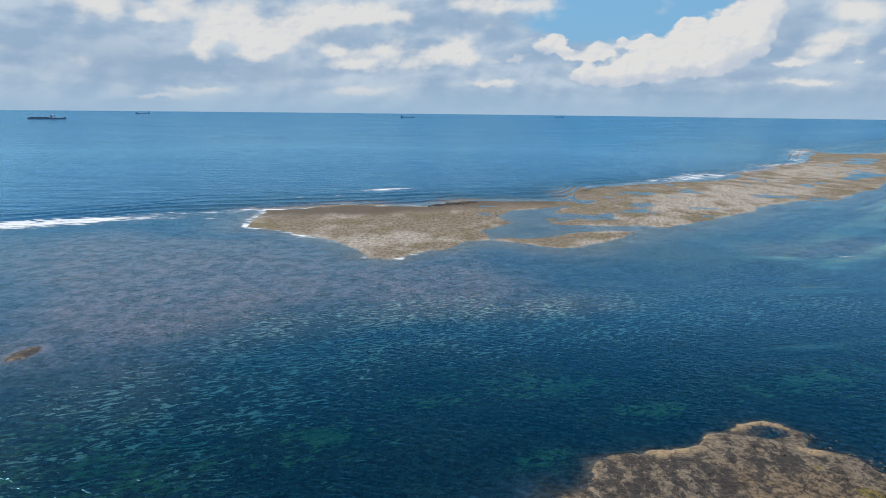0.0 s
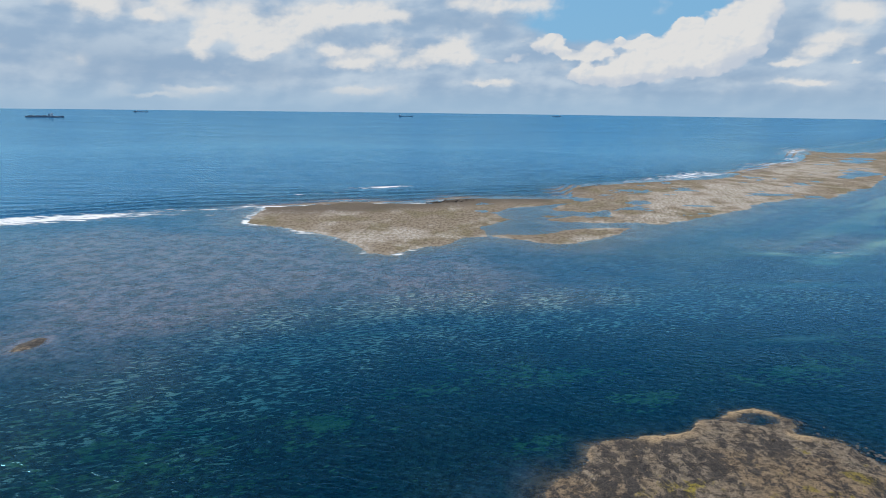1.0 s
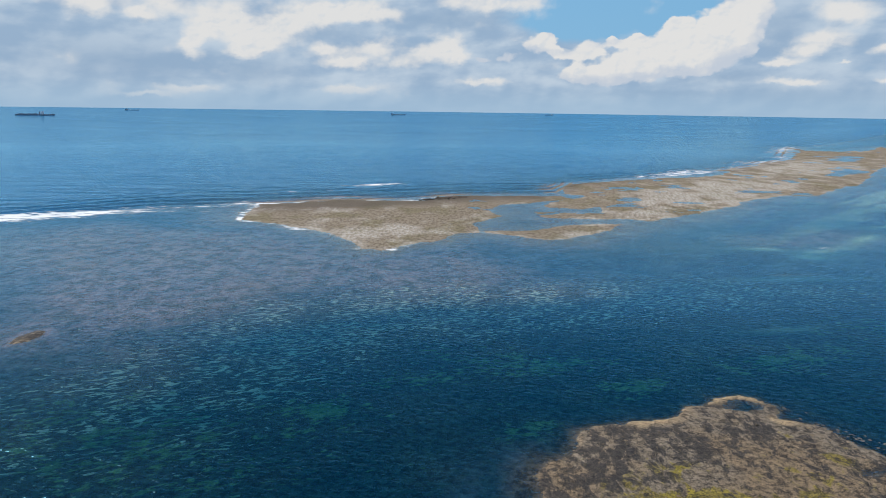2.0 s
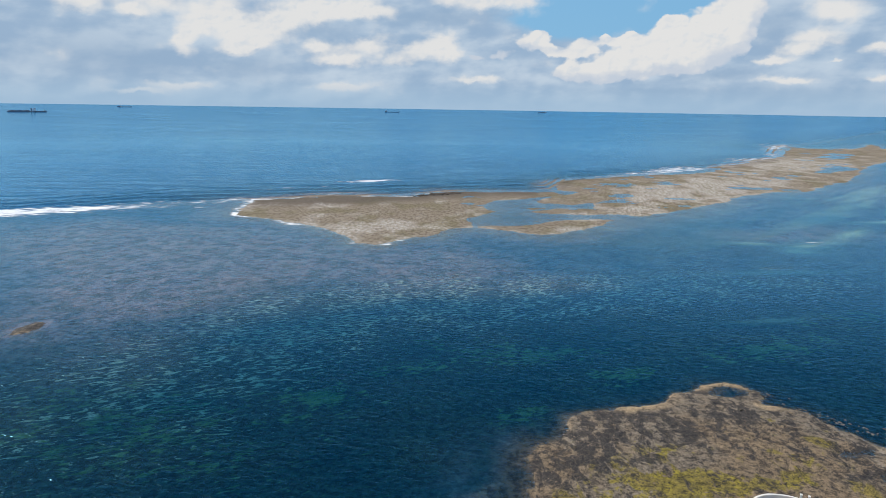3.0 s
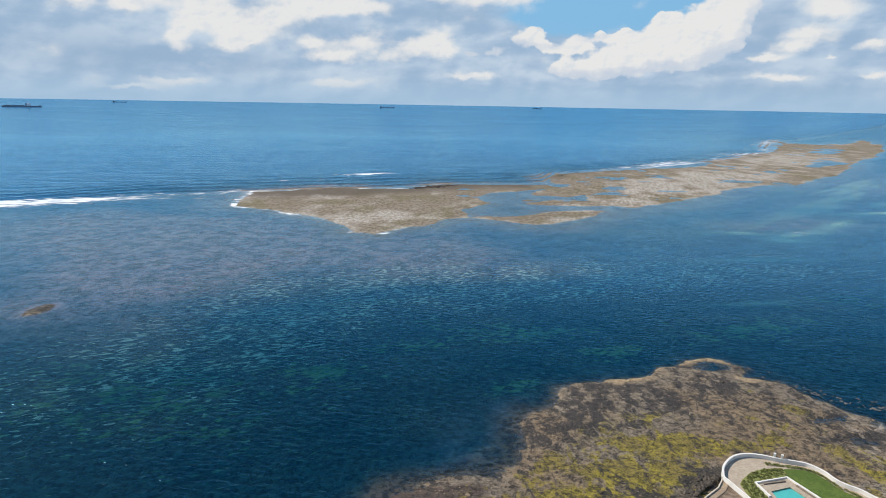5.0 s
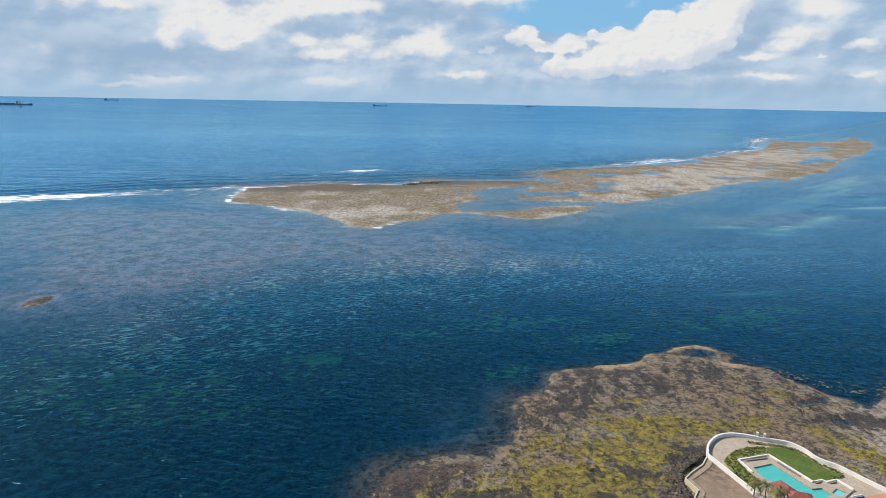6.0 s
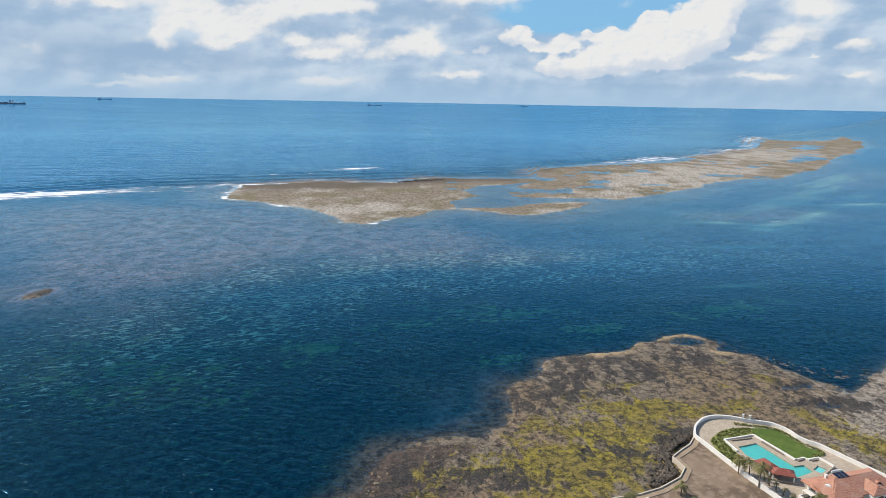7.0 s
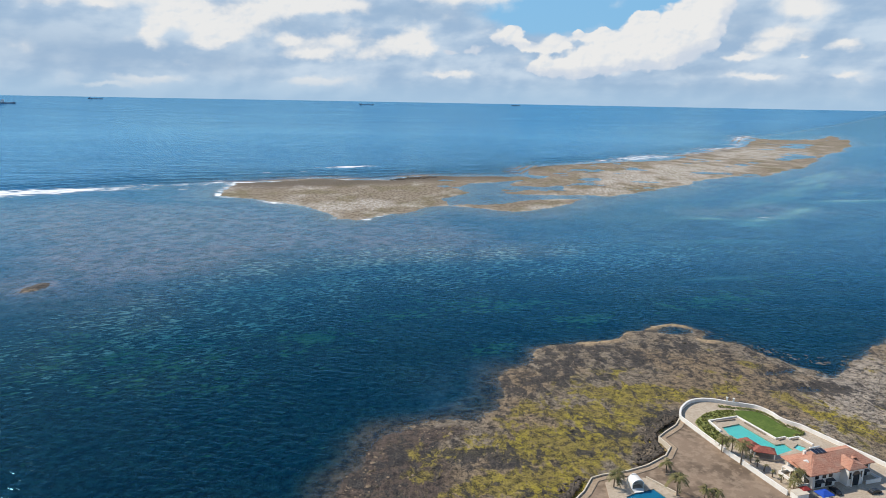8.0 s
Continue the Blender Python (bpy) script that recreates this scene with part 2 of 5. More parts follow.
def relief_of(x, y):
    """Height of the ground, and how far it is inside the land."""
    near, reef, islet = land(x, y)
    flat = 1.0 + 0.35 * fbm(x, y, 22, 31, 5)
    up_near = np.where(near > 0, np.minimum(near * 0.05, 0.6) + (0.25 * fbm(x, y, 6, 41, 3) + 0.3 * fbm(x, y, 3.0, 45, 3)) * np.minimum(near * 0.1, 1) + 0.35 * np.clip(flat - 0.7, 0, 1), near * (0.085 + 0.215 * step(x - 0.4 * y, -60, -20)) + 0.25 * fbm(x, y, 9, 43, 3) * step(near, -9, -1))
    up_reef = np.where(reef > 0, np.minimum(reef * 0.02, 0.26) + (0.24 + 0.22 * step(x, -20, 60)) * fbm(x * 0.7, y, 42, 51, 6) * np.minimum(reef * 0.06, 1), reef * 0.016)
    up_reef = up_reef - 0.6 * heap(x, y, 318, 1065, 24, 45, -25) - 0.7 * heap(x, y, 1045, 1655, 115, 32, 47) - 0.55 * heap(x, y, 1330, 2120, 150, 50, 50) 
    up_islet = np.where(islet > 0, np.minimum(islet * 0.2, 0.9), islet * 0.12)
    # the lagoon's bed
    bed = np.full_like(x, -3.0)
    bed -= 9.0 * heap(x, y, 60, 280, 120, 110, 20) + 10.0 * heap(x, y, 15, 200, 70, 130, 0) + 6.0 * heap(x, y, 330, 420, 210, 110, 20)
    bed += 1.9 * heap(x, y, -260, 430, 110, 130) + 1.9 * heap(x, y, -330, 700, 330, 170) + 1.4 * heap(x, y, -60, 590, 210, 90) + 1.2 * heap(x, y, 420, 720, 210, 70, 10)
    bed += 1.3 * heap(x, y, -140, 290, 90, 90) + 1.0 * heap(x, y, -200, 220, 90, 60) + 1.6 * heap(x, y, 600, 900, 260, 120, 25) + 1.7 * heap(x, y, -50, 435, 140, 80) + 1.3 * heap(x, y, 120, 480, 130, 55) + 1.0 * heap(x, y, 280, 530, 170, 60)
    bed += 0.9 * step(y, 370, 520) * step(-y, -900, -700) + 0.55 * fbm(x, y, 80, 61, 5)
    bed = np.maximum(bed, -0.12 + 0.34 * fbm(x, y * 1.6, 40, 64, 6) - 1.6 * (1 - heap(x, y, 165, 930, 120, 150)))
    bed = np.maximum(bed, -0.7 + 0.5 * fbm(x, y, 16, 65, 4) - 3.5 * (1 - np.maximum(heap(x, y, 22, 201, 26, 13, 48), heap(x, y, 40, 238, 15, 9, 30))))
    bed = np.maximum(bed, -0.5 + 0.4 * fbm(x, y, 60, 68, 5) - 2.2 * (1 - heap(x, y, 860, 1200, 560, 210, 44)))
    bed = np.maximum(bed, -0.36 + 0.12 * fbm(x, y, 14, 69, 4) - 2.4 * (1 - heap(x, y, -266, 396, 46, 70, -15)))
    bed = np.maximum(bed, -0.45 + 0.3 * fbm(x, y, 20, 67, 4) - 2.6 * (1 - np.maximum(np.maximum(heap(x, y, 362, 688, 30, 11, -4), heap(x, y, 425, 680, 50, 15, 25)), np.maximum(np.maximum(heap(x, y, 515, 752, 64, 15, 42), heap(x, y, 650, 848, 110, 18, 10)), 0.9 * heap(x, y, 330, 570, 50, 8, 5)))))
    bed = np.minimum(bed, 0.12 + 0.0 * x)
    bed = np.where((reef < -60) & (x > 320) | (x < 20), np.minimum(bed, -0.3 + 0.2 * fbm(x, y, 40, 66, 4)), bed)
    north = y - shore_line(x) + 14 * fbm(x, y, 120, 71, 4)
    bed = np.where(north > -80, bed * (1 - step(north, -80, 0)) - 0.9 * step(north, -80, 0), bed)
    bed = np.where(north > 0, -0.9 - 0.12 * north, bed)
    bed = np.maximum(bed, -14.0)
    # tide pools and pits in the near flat
    pits = 0.5 * heap(x, y, 155, 291, 9, 6, 10) + 0.5 * heap(x, y, 62, 226, 9, 5) + 0.4 * heap(x, y, 78, 234, 8, 4) + 0.4 * heap(x, y, 118, 240, 10, 4) + 0.45 * heap(x, y, 190, 212, 15, 5, -15) + 0.4 * heap(x, y, 214, 206, 10, 4, -15)
    pits += 0.5 * heap(x, y, 46, 190, 8, 5, 30) + 0.4 * heap(x, y, 30, 168, 9, 4, 20) + 0.25 * heap(x, y, 205, 226, 12, 4, -20)
    up_near = np.where(near > 0, up_near - pits * np.clip(0.55 + 0.9 * fbm(x, y, 7, 77, 4), 0, 1.2) + 0.3 * step(near, 0, 1.5) * step(-near, -5, -3) * step(y, 236, 256), up_near)
    up_near = up_near - 2.6 * heap(x, y, 156, 292.5, 8.5, 4.6, 5) * np.clip(0.75 + 0.7 * fbm(x, y, 6, 75, 4), 0.1, 1.3) - 1.2 * heap(x, y, 185, 230, 9, 3, 10) - 0.9 * heap(x, y, 186, 209, 10, 3.5, -10)
    z = np.maximum(np.maximum(bed, np.maximum(up_near, up_reef)), up_islet)
    return z, near, reef, islet, north


# one fan-shaped sheet, finest in front of the shore
RINGS = np.concatenate([[0.0, 30.0, 60.0, 90.0], np.geomspace(110, 4930, 640)])
TURNS = np.radians(np.concatenate([np.arange(-180, -45, 5.0), np.linspace(-45, 45, 1000), np.arange(50, 180, 5.0)]))


def sheet(name, height, attributes):
    """A round sheet of the given heights, closed all round."""
    n, m = len(RINGS), len(TURNS)
    verts = np.stack([GX, GY, height], -1).reshape(-1, 3)
    i, j = np.meshgrid(np.arange(n - 1), np.arange(m), indexing="ij")
    k = (j + 1) % m
    quads = np.stack([i * m + j, i * m + k, (i + 1) * m + k, (i + 1) * m + j], -1).reshape(-1, 4)
    me = bpy.data.meshes.new(name)
    me.vertices.add(len(verts))
    me.vertices.foreach_set("co", verts.ravel())
    me.loops.add(quads.size)
    me.loops.foreach_set("vertex_index", quads.ravel().astype(np.int32))
    me.polygons.add(len(quads))
    me.polygons.foreach_set("loop_start", np.arange(0, quads.size, 4, dtype=np.int32))
    me.polygons.foreach_set("use_smooth", np.ones(len(quads), bool))
    for key, values in attributes.items():
        me.attributes.new(key, "FLOAT", "POINT").data.foreach_set("value", values.ravel().astype(np.float32))
    me.update(calc_edges=True)
    me.validate()
    return new(name, me)


GX = RINGS[:, None] * np.sin(TURNS)[None, :]
GY = RINGS[:, None] * np.cos(TURNS)[None, :] - 30.0
GZ, near_d, reef_d, islet_d, north_d = relief_of(GX, GY)


def material(name):
    m = bpy.data.materials.new(name)
    m.use_nodes = True
    m.node_tree.nodes.clear()
    n = Nodes(m.node_tree)
    return m, n, n.add("ShaderNodeNewGeometry").outputs["Position"]


def finish(n, colour, rough=0.8, bump=None, strength=0.3, distance=0.1, metal=0.0, specular=0.4):
    b = n.add("ShaderNodeBsdfPrincipled", {"Base Color": colour, "Roughness": rough, "Metallic": metal, "Specular IOR Level": specular})
    if bump is not None:
        n.put(b.inputs["Normal"], n.add("ShaderNodeBump", {"Height": bump, "Strength": strength, "Distance": distance}).outputs[0])
    n.add("ShaderNodeOutputMaterial", {0: b.outputs[0]})
    return b


# ground: reef rock, algae, sand, weed on the lagoon's bed
def ground_material():
    m, n, p = material("reef_ground")
    z = n.add("ShaderNodeSeparateXYZ", {0: p}).outputs[2]
    huge, big, mid, fine = n.noise(p, 60, 5, 0.6), n.noise(p, 15, 8, 0.7), n.noise(p, 2.8, 8, 0.74), n.noise(p, 0.55, 4, 0.75)
    algae, sand, purple, pale, dark = n.attr("algae"), n.attr("sand"), n.attr("purple"), n.attr("pale"), n.attr("dark")
    ragged = n.noise(p, 7, 9, 0.72, (1, 0.55, 1), 0.6)
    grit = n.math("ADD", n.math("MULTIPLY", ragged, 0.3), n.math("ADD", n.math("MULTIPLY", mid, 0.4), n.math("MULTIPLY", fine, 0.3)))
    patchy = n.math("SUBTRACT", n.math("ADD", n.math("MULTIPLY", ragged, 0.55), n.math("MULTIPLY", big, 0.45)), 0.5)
    # crevices are drawn dark in colour, from noise that also drives the bump
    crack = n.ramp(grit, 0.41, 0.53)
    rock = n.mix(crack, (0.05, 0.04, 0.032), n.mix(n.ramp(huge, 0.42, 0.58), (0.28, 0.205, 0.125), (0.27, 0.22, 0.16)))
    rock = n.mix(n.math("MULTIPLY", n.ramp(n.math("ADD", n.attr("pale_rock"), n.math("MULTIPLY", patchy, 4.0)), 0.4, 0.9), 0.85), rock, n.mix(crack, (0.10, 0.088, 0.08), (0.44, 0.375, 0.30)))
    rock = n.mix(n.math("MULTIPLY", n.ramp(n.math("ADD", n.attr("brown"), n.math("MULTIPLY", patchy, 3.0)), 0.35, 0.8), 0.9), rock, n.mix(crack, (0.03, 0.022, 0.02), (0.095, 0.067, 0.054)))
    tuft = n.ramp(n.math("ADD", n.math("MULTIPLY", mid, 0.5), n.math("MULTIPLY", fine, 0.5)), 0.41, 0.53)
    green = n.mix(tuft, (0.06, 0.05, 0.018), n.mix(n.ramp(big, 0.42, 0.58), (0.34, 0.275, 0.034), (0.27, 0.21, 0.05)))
    rock = n.mix(n.ramp(n.math("ADD", algae, n.math("MULTIPLY", patchy, 5.5)), 0.38, 0.7), rock, green)
    gloom = n.ramp(n.math("ADD", dark, n.math("MULTIPLY", n.math("SUBTRACT", n.noise(n.vec("ADD", p, (50, 9, 0)), 6, 8, 0.72, (1, 0.6, 1), 0.5), 0.5), 5.0)), 0.48, 0.85)
    rock = n.mix(n.math("MULTIPLY", gloom, 0.92), rock, n.mix(n.ramp(fine, 0.42, 0.58), (0.02, 0.02, 0.022), (0.072, 0.063, 0.056)))
    rock = n.mix(n.math("MULTIPLY", n.attr("ledge"), n.ramp(grit, 0.42, 0.52, 0.5, 0.97)), rock, n.mix(fine, (0.38, 0.27, 0.15), (0.60, 0.45, 0.27)))
    # tone drops once more in the lows of the bump's noise
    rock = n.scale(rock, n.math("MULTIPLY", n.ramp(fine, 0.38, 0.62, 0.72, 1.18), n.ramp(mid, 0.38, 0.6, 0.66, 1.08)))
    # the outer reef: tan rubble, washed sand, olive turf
    # flecks are drawn out in depth, so the camera sees them round
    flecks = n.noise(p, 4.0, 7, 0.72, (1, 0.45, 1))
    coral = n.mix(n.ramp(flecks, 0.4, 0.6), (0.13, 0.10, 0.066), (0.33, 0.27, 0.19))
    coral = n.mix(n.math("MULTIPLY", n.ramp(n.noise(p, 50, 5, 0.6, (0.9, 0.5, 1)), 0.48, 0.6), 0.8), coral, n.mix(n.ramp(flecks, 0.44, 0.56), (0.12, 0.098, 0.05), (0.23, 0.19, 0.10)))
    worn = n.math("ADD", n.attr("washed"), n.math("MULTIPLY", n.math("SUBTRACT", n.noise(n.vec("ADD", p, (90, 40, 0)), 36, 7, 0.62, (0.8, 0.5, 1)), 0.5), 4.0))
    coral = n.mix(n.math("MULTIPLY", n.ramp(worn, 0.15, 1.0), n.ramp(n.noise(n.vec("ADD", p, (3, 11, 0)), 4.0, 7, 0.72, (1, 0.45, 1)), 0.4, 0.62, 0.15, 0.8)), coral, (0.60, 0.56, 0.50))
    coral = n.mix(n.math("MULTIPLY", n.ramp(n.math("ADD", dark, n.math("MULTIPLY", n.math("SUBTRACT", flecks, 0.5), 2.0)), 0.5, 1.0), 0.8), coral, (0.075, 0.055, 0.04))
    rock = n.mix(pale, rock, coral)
    # below the water
    weed = n.mix(n.ramp(mid, 0.43, 0.57), (0.004, 0.026, 0.03), (0.03, 0.095, 0.09))
    shift = n.vec("MULTIPLY", n.add("ShaderNodeTexNoise", {"Vector": n.vec("MULTIPLY", p, (0.05, 0.05, 0)), "Scale": 1.0, "Detail": 2.0}).outputs["Color"], (0, 9, 0))
    dash = n.noise(n.add("ShaderNodeVectorRotate", {"Vector": n.vec("ADD", p, shift), "Angle": radians(-22)}).outputs[0], 2.5, 4, 0.6, (0.36, 1, 0), 0.3)
    sand = n.math("MULTIPLY", sand, n.ramp(n.noise(p, 34, 4, 0.6), 0.34, 0.54, 0.6, 1.05))
    streak = n.ramp(n.math("ADD", dash, n.math("MULTIPLY", n.math("SUBTRACT", sand, 1.0), 0.22)), 0.52, 0.575)
    bed = n.mix(streak, weed, (0.56, 0.64, 0.54))
    bed = n.mix(n.ramp(n.math("ADD", n.attr("green"), n.math("MULTIPLY", n.math("SUBTRACT", n.math("ADD", n.math("MULTIPLY", dash, 0.5), n.math("MULTIPLY", big, 0.5)), 0.5), 5.5)), 0.55, 0.95), bed, n.mix(n.ramp(mid, 0.4, 0.6), (0.05, 0.17, 0.075), (0.17, 0.34, 0.13)))
    mud = n.mix(n.ramp(grit, 0.44, 0.57), (0.21, 0.18, 0.22), (0.42, 0.35, 0.39))
    bed = n.mix(n.math("MULTIPLY", purple, n.ramp(big, 0.4, 0.58, 0.3, 1.0)), bed, mud)
    bed = n.mix(n.attr("shelf"), bed, n.mix(n.ramp(grit, 0.46, 0.54), (0.03, 0.028, 0.026), (0.15, 0.115, 0.088)))
    bed = n.mix(n.attr("bank"), bed, n.mix(n.ramp(mid, 0.4, 0.6), (0.36, 0.46, 0.32), (0.66, 0.73, 0.55)))
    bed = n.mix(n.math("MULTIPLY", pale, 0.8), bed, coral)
    wet = n.ramp(n.math("ADD", z, n.math("MULTIPLY", n.math("SUBTRACT", mid, 0.5), 0.8)), -0.25, 0.12)
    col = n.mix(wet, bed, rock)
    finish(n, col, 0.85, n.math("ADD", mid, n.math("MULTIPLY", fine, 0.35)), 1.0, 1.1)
    return m


def water_material():
    m, n, p = material("sea_water")
    depth, foam, swell = n.attr("depth"), n.attr("foam"), n.attr("open")
    clear = n.math("EXPONENT", n.math("MULTIPLY", depth, -0.30))
    # body colour runs from near black inshore to bright blue farther north
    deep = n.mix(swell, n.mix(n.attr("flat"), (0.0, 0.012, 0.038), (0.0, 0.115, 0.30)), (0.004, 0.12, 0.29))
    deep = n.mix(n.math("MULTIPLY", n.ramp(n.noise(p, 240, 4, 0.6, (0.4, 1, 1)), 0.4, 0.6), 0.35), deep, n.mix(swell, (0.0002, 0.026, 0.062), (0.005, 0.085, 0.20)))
    tint = n.mix(n.ramp(depth, 0.0, 3.0), (0.92, 0.98, 1.0), (0.03, 0.60, 0.76))
    along = n.add("ShaderNodeVectorRotate", {"Vector": p, "Angle": radians(20)}).outputs[0]
    patch = n.ramp(n.noise(p, 60, 3, 0.6), 0.38, 0.6, 0.55, 1.0)
    chop = n.noise(along, 1.1, 2, 0.55, (0.5, 1.0, 1.0))
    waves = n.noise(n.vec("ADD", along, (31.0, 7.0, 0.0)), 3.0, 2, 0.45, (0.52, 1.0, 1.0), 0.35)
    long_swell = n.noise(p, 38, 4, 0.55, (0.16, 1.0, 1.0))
    # the sky's gleam on the wave crests is put into the body colour
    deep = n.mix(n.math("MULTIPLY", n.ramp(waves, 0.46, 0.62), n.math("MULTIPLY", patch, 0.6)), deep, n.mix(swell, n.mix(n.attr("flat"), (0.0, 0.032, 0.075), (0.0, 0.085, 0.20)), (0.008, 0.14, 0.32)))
    # long swells are toned darker in the colour itself as well
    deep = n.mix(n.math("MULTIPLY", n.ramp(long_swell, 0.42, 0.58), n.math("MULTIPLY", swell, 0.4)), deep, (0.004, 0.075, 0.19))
    h = n.math("MULTIPLY", n.math("ADD", n.math("MULTIPLY", chop, 0.12), n.math("MULTIPLY", waves, 1.0)), patch)
    rollers = n.noise(n.vec("ADD", p, (5.0, 77.0, 0.0)), 9, 2, 0.5, (0.2, 1.0, 1.0))
    h = n.math("ADD", h, n.math("MULTIPLY", n.math("ADD", n.math("MULTIPLY", long_swell, 4.0), n.math("MULTIPLY", rollers, 1.3)), swell))
    h = n.math("MULTIPLY", h, n.math("SUBTRACT", 1.0, n.math("MULTIPLY", n.attr("calm"), n.ramp(n.noise(p, 420, 4, 0.6, (0.35, 1, 1)), 0.38, 0.6, 0.55, 0.93))))
    bump = n.add("ShaderNodeBump", {"Height": h, "Strength": 1.0, "Distance": 1.0}).outputs[0]
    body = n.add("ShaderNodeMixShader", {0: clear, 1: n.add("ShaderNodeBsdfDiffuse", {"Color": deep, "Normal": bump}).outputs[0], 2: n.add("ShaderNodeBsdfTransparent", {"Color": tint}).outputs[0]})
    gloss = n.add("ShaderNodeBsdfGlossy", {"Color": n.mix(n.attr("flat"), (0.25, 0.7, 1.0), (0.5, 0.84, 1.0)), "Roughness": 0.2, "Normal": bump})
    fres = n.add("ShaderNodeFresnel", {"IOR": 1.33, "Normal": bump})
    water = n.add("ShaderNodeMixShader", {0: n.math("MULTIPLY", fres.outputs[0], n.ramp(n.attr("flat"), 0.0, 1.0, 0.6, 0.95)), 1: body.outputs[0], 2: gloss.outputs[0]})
    froth = n.math("ADD", foam, n.math("MULTIPLY", n.math("SUBTRACT", n.noise(p, 9, 7, 0.7, (0.3, 1, 1)), 0.5), 4.0))
    white = n.add("ShaderNodeBsdfDiffuse", {"Color": (0.80, 0.84, 0.87)})
    out = n.add("ShaderNodeMixShader", {0: n.math("MULTIPLY", n.ramp(froth, 0.4, 1.0), n.ramp(foam, 0.02, 0.2)), 1: water.outputs[0], 2: white.outputs[0]})
    n.add("ShaderNodeOutputMaterial", {0: out.outputs[0]})
    return m


def spread(v):
    return np.clip(v, 0, 1)


algae = spread(1.3 * heap(GX, GY, 58, 160, 28, 13, 10) + 1.15 * heap(GX, GY, 84, 184, 24, 7, -8) + 1.2 * heap(GX, GY, 48, 130, 16, 11) + 0.95 * heap(GX, GY, 100, 206, 26, 9, 5) + 0.55 * heap(GX, GY, 99, 230, 22, 7, 8) + 0.75 * heap(GX, GY, 40, 193, 10, 7, 20)
               + 0.7 * heap(GX, GY, 24, 183, 14, 5, 25) + 0.75 * heap(GX, GY, 8, 155, 11, 5, 20) + 0.7 * heap(GX, GY, 1, 140, 6, 5) + 0.8 * heap(GX, GY, 20, 132, 14, 6, 15) + 0.5 * heap(GX, GY, 159, 223, 12, 9) + 0.5 * heap(GX, GY, 175, 238, 12, 4, -40) + 0.75 * heap(GX, GY, 176, 190, 10, 14, 25)
               + 0.8 * heap(GX, GY, 187, 168, 12, 16, 25) + 0.55 * heap(GX, GY, 140, 206, 22, 6, 10) + 0.34 * heap(GX, GY, 70, 175, 80, 50)) * step(near_d, 2, 12)
brown = spread(1.7 * heap(GX, GY, -8, 146, 20, 32, 10) + 0.8 * heap(GX, GY, 14, 172, 14, 6, 15) + 0.7 * heap(GX, GY, -14, 120, 16, 20))
pale_rock = spread(1.0 * heap(GX, GY, 235, 225, 50, 24, 20) + 0.35 * heap(GX, GY, 165, 245, 24, 14, -40) + 1.1 * heap(GX, GY, 195, 182, 40, 20, 30) + 0.45 * heap(GX, GY, 60, 235, 22, 12, 20))
ledge = step(fbm(GX, GY, 26, 79, 4), -0.35, 0.25) * step(near_d, -2, 1) * step(-near_d, -8, -3) * step(GY, 236, 256) * step(GX, 45, 70) * step(-GX, -182, -170) * (1 - spread(2.0 * heap(GX, GY, 157, 291, 11, 6, 0)))
pale = spread(step(reef_d, -45, 0) + 2.2 * heap(GX, GY, 170, 950, 160, 200))
sandy = spread(1.1 * heap(GX, GY, -50, 435, 140, 85, 10) + 1.0 * heap(GX, GY, 110, 480, 120, 55, 8) + 0.85 * heap(GX, GY, -130, 310, 80, 80) + 0.8 * heap(GX, GY, 280, 520, 200, 70) + 0.55 * heap(GX, GY, -190, 250, 110, 70) + 0.1)
purple = spread(1.1 * heap(GX, GY, -260, 420, 120, 110) + 1.0 * heap(GX, GY, -360, 700, 330, 190) + 0.6 * heap(GX, GY, -50, 600, 240, 100) + 0.8 * heap(GX, GY, 600, 900, 300, 140, 25) + 0.5 * heap(GX, GY, 400, 760, 200, 60) + step(reef_d, -60, -10) + 0.35 * step(GY, 430, 560) * step(-GX, -260, -20) +  1.0 * heap(GX, GY, 22, 203, 34, 20, 48) + 0.9 * heap(GX, GY, 40, 240, 20, 14, 30) + 1.0 * heap(GX, GY, 900, 1200, 620, 280, 44))
green = spread(0.9 * heap(GX, GY, -54, 287, 22, 14) + 0.9 * heap(GX, GY, 110, 318, 26, 14, 20) + 0.7 * heap(GX, GY, 200, 352, 40, 16, 15) + 0.46 * heap(GX, GY, -110, 240, 80, 60) + 0.36 * heap(GX, GY, -180, 270, 70, 50) + 0.55 * heap(GX, GY, -15, 325, 40, 10, 15) + 0.5 * heap(GX, GY, 65, 345, 50, 12, 20) + 0.55 * heap(GX, GY, 50, 272, 22, 8, 30) + 0.5 * heap(GX, GY, 240, 370, 50, 16, 20) + 0.55 * heap(GX, GY, 40, 360, 80, 24) + 0.6 * heap(GX, GY, 330, 430, 110, 28, 12) + 0.4 * heap(GX, GY, 50, 262, 30, 20, 20))
along_bank = GX * 0.86 + GY * 0.5
bank = spread(1.1 * heap(GX, GY, 362, 688, 28, 9, -4) + 1.1 * heap(GX, GY, 425, 680, 45, 13, 25) + 1.0 * heap(GX, GY, 395, 650, 14, 9) + 1.1 * heap(GX, GY, 515, 752, 60, 12, 42) + 1.1 * heap(GX, GY, 640, 846, 80, 14, 8) + 0.8 * heap(GX, GY, 760, 880, 80, 14, 20)
              + 0.5 * heap(GX, GY, 330, 560, 60, 8, 5) + 0.5 * heap(GX, GY, 243, 417, 30, 5, 10)) * step(fbm(along_bank / 4, GY, 22, 88, 4), -1.1, -0.2)
along_reef, across_reef = GX * 0.72 + GY * 0.69, GY * 0.72 - GX * 0.69
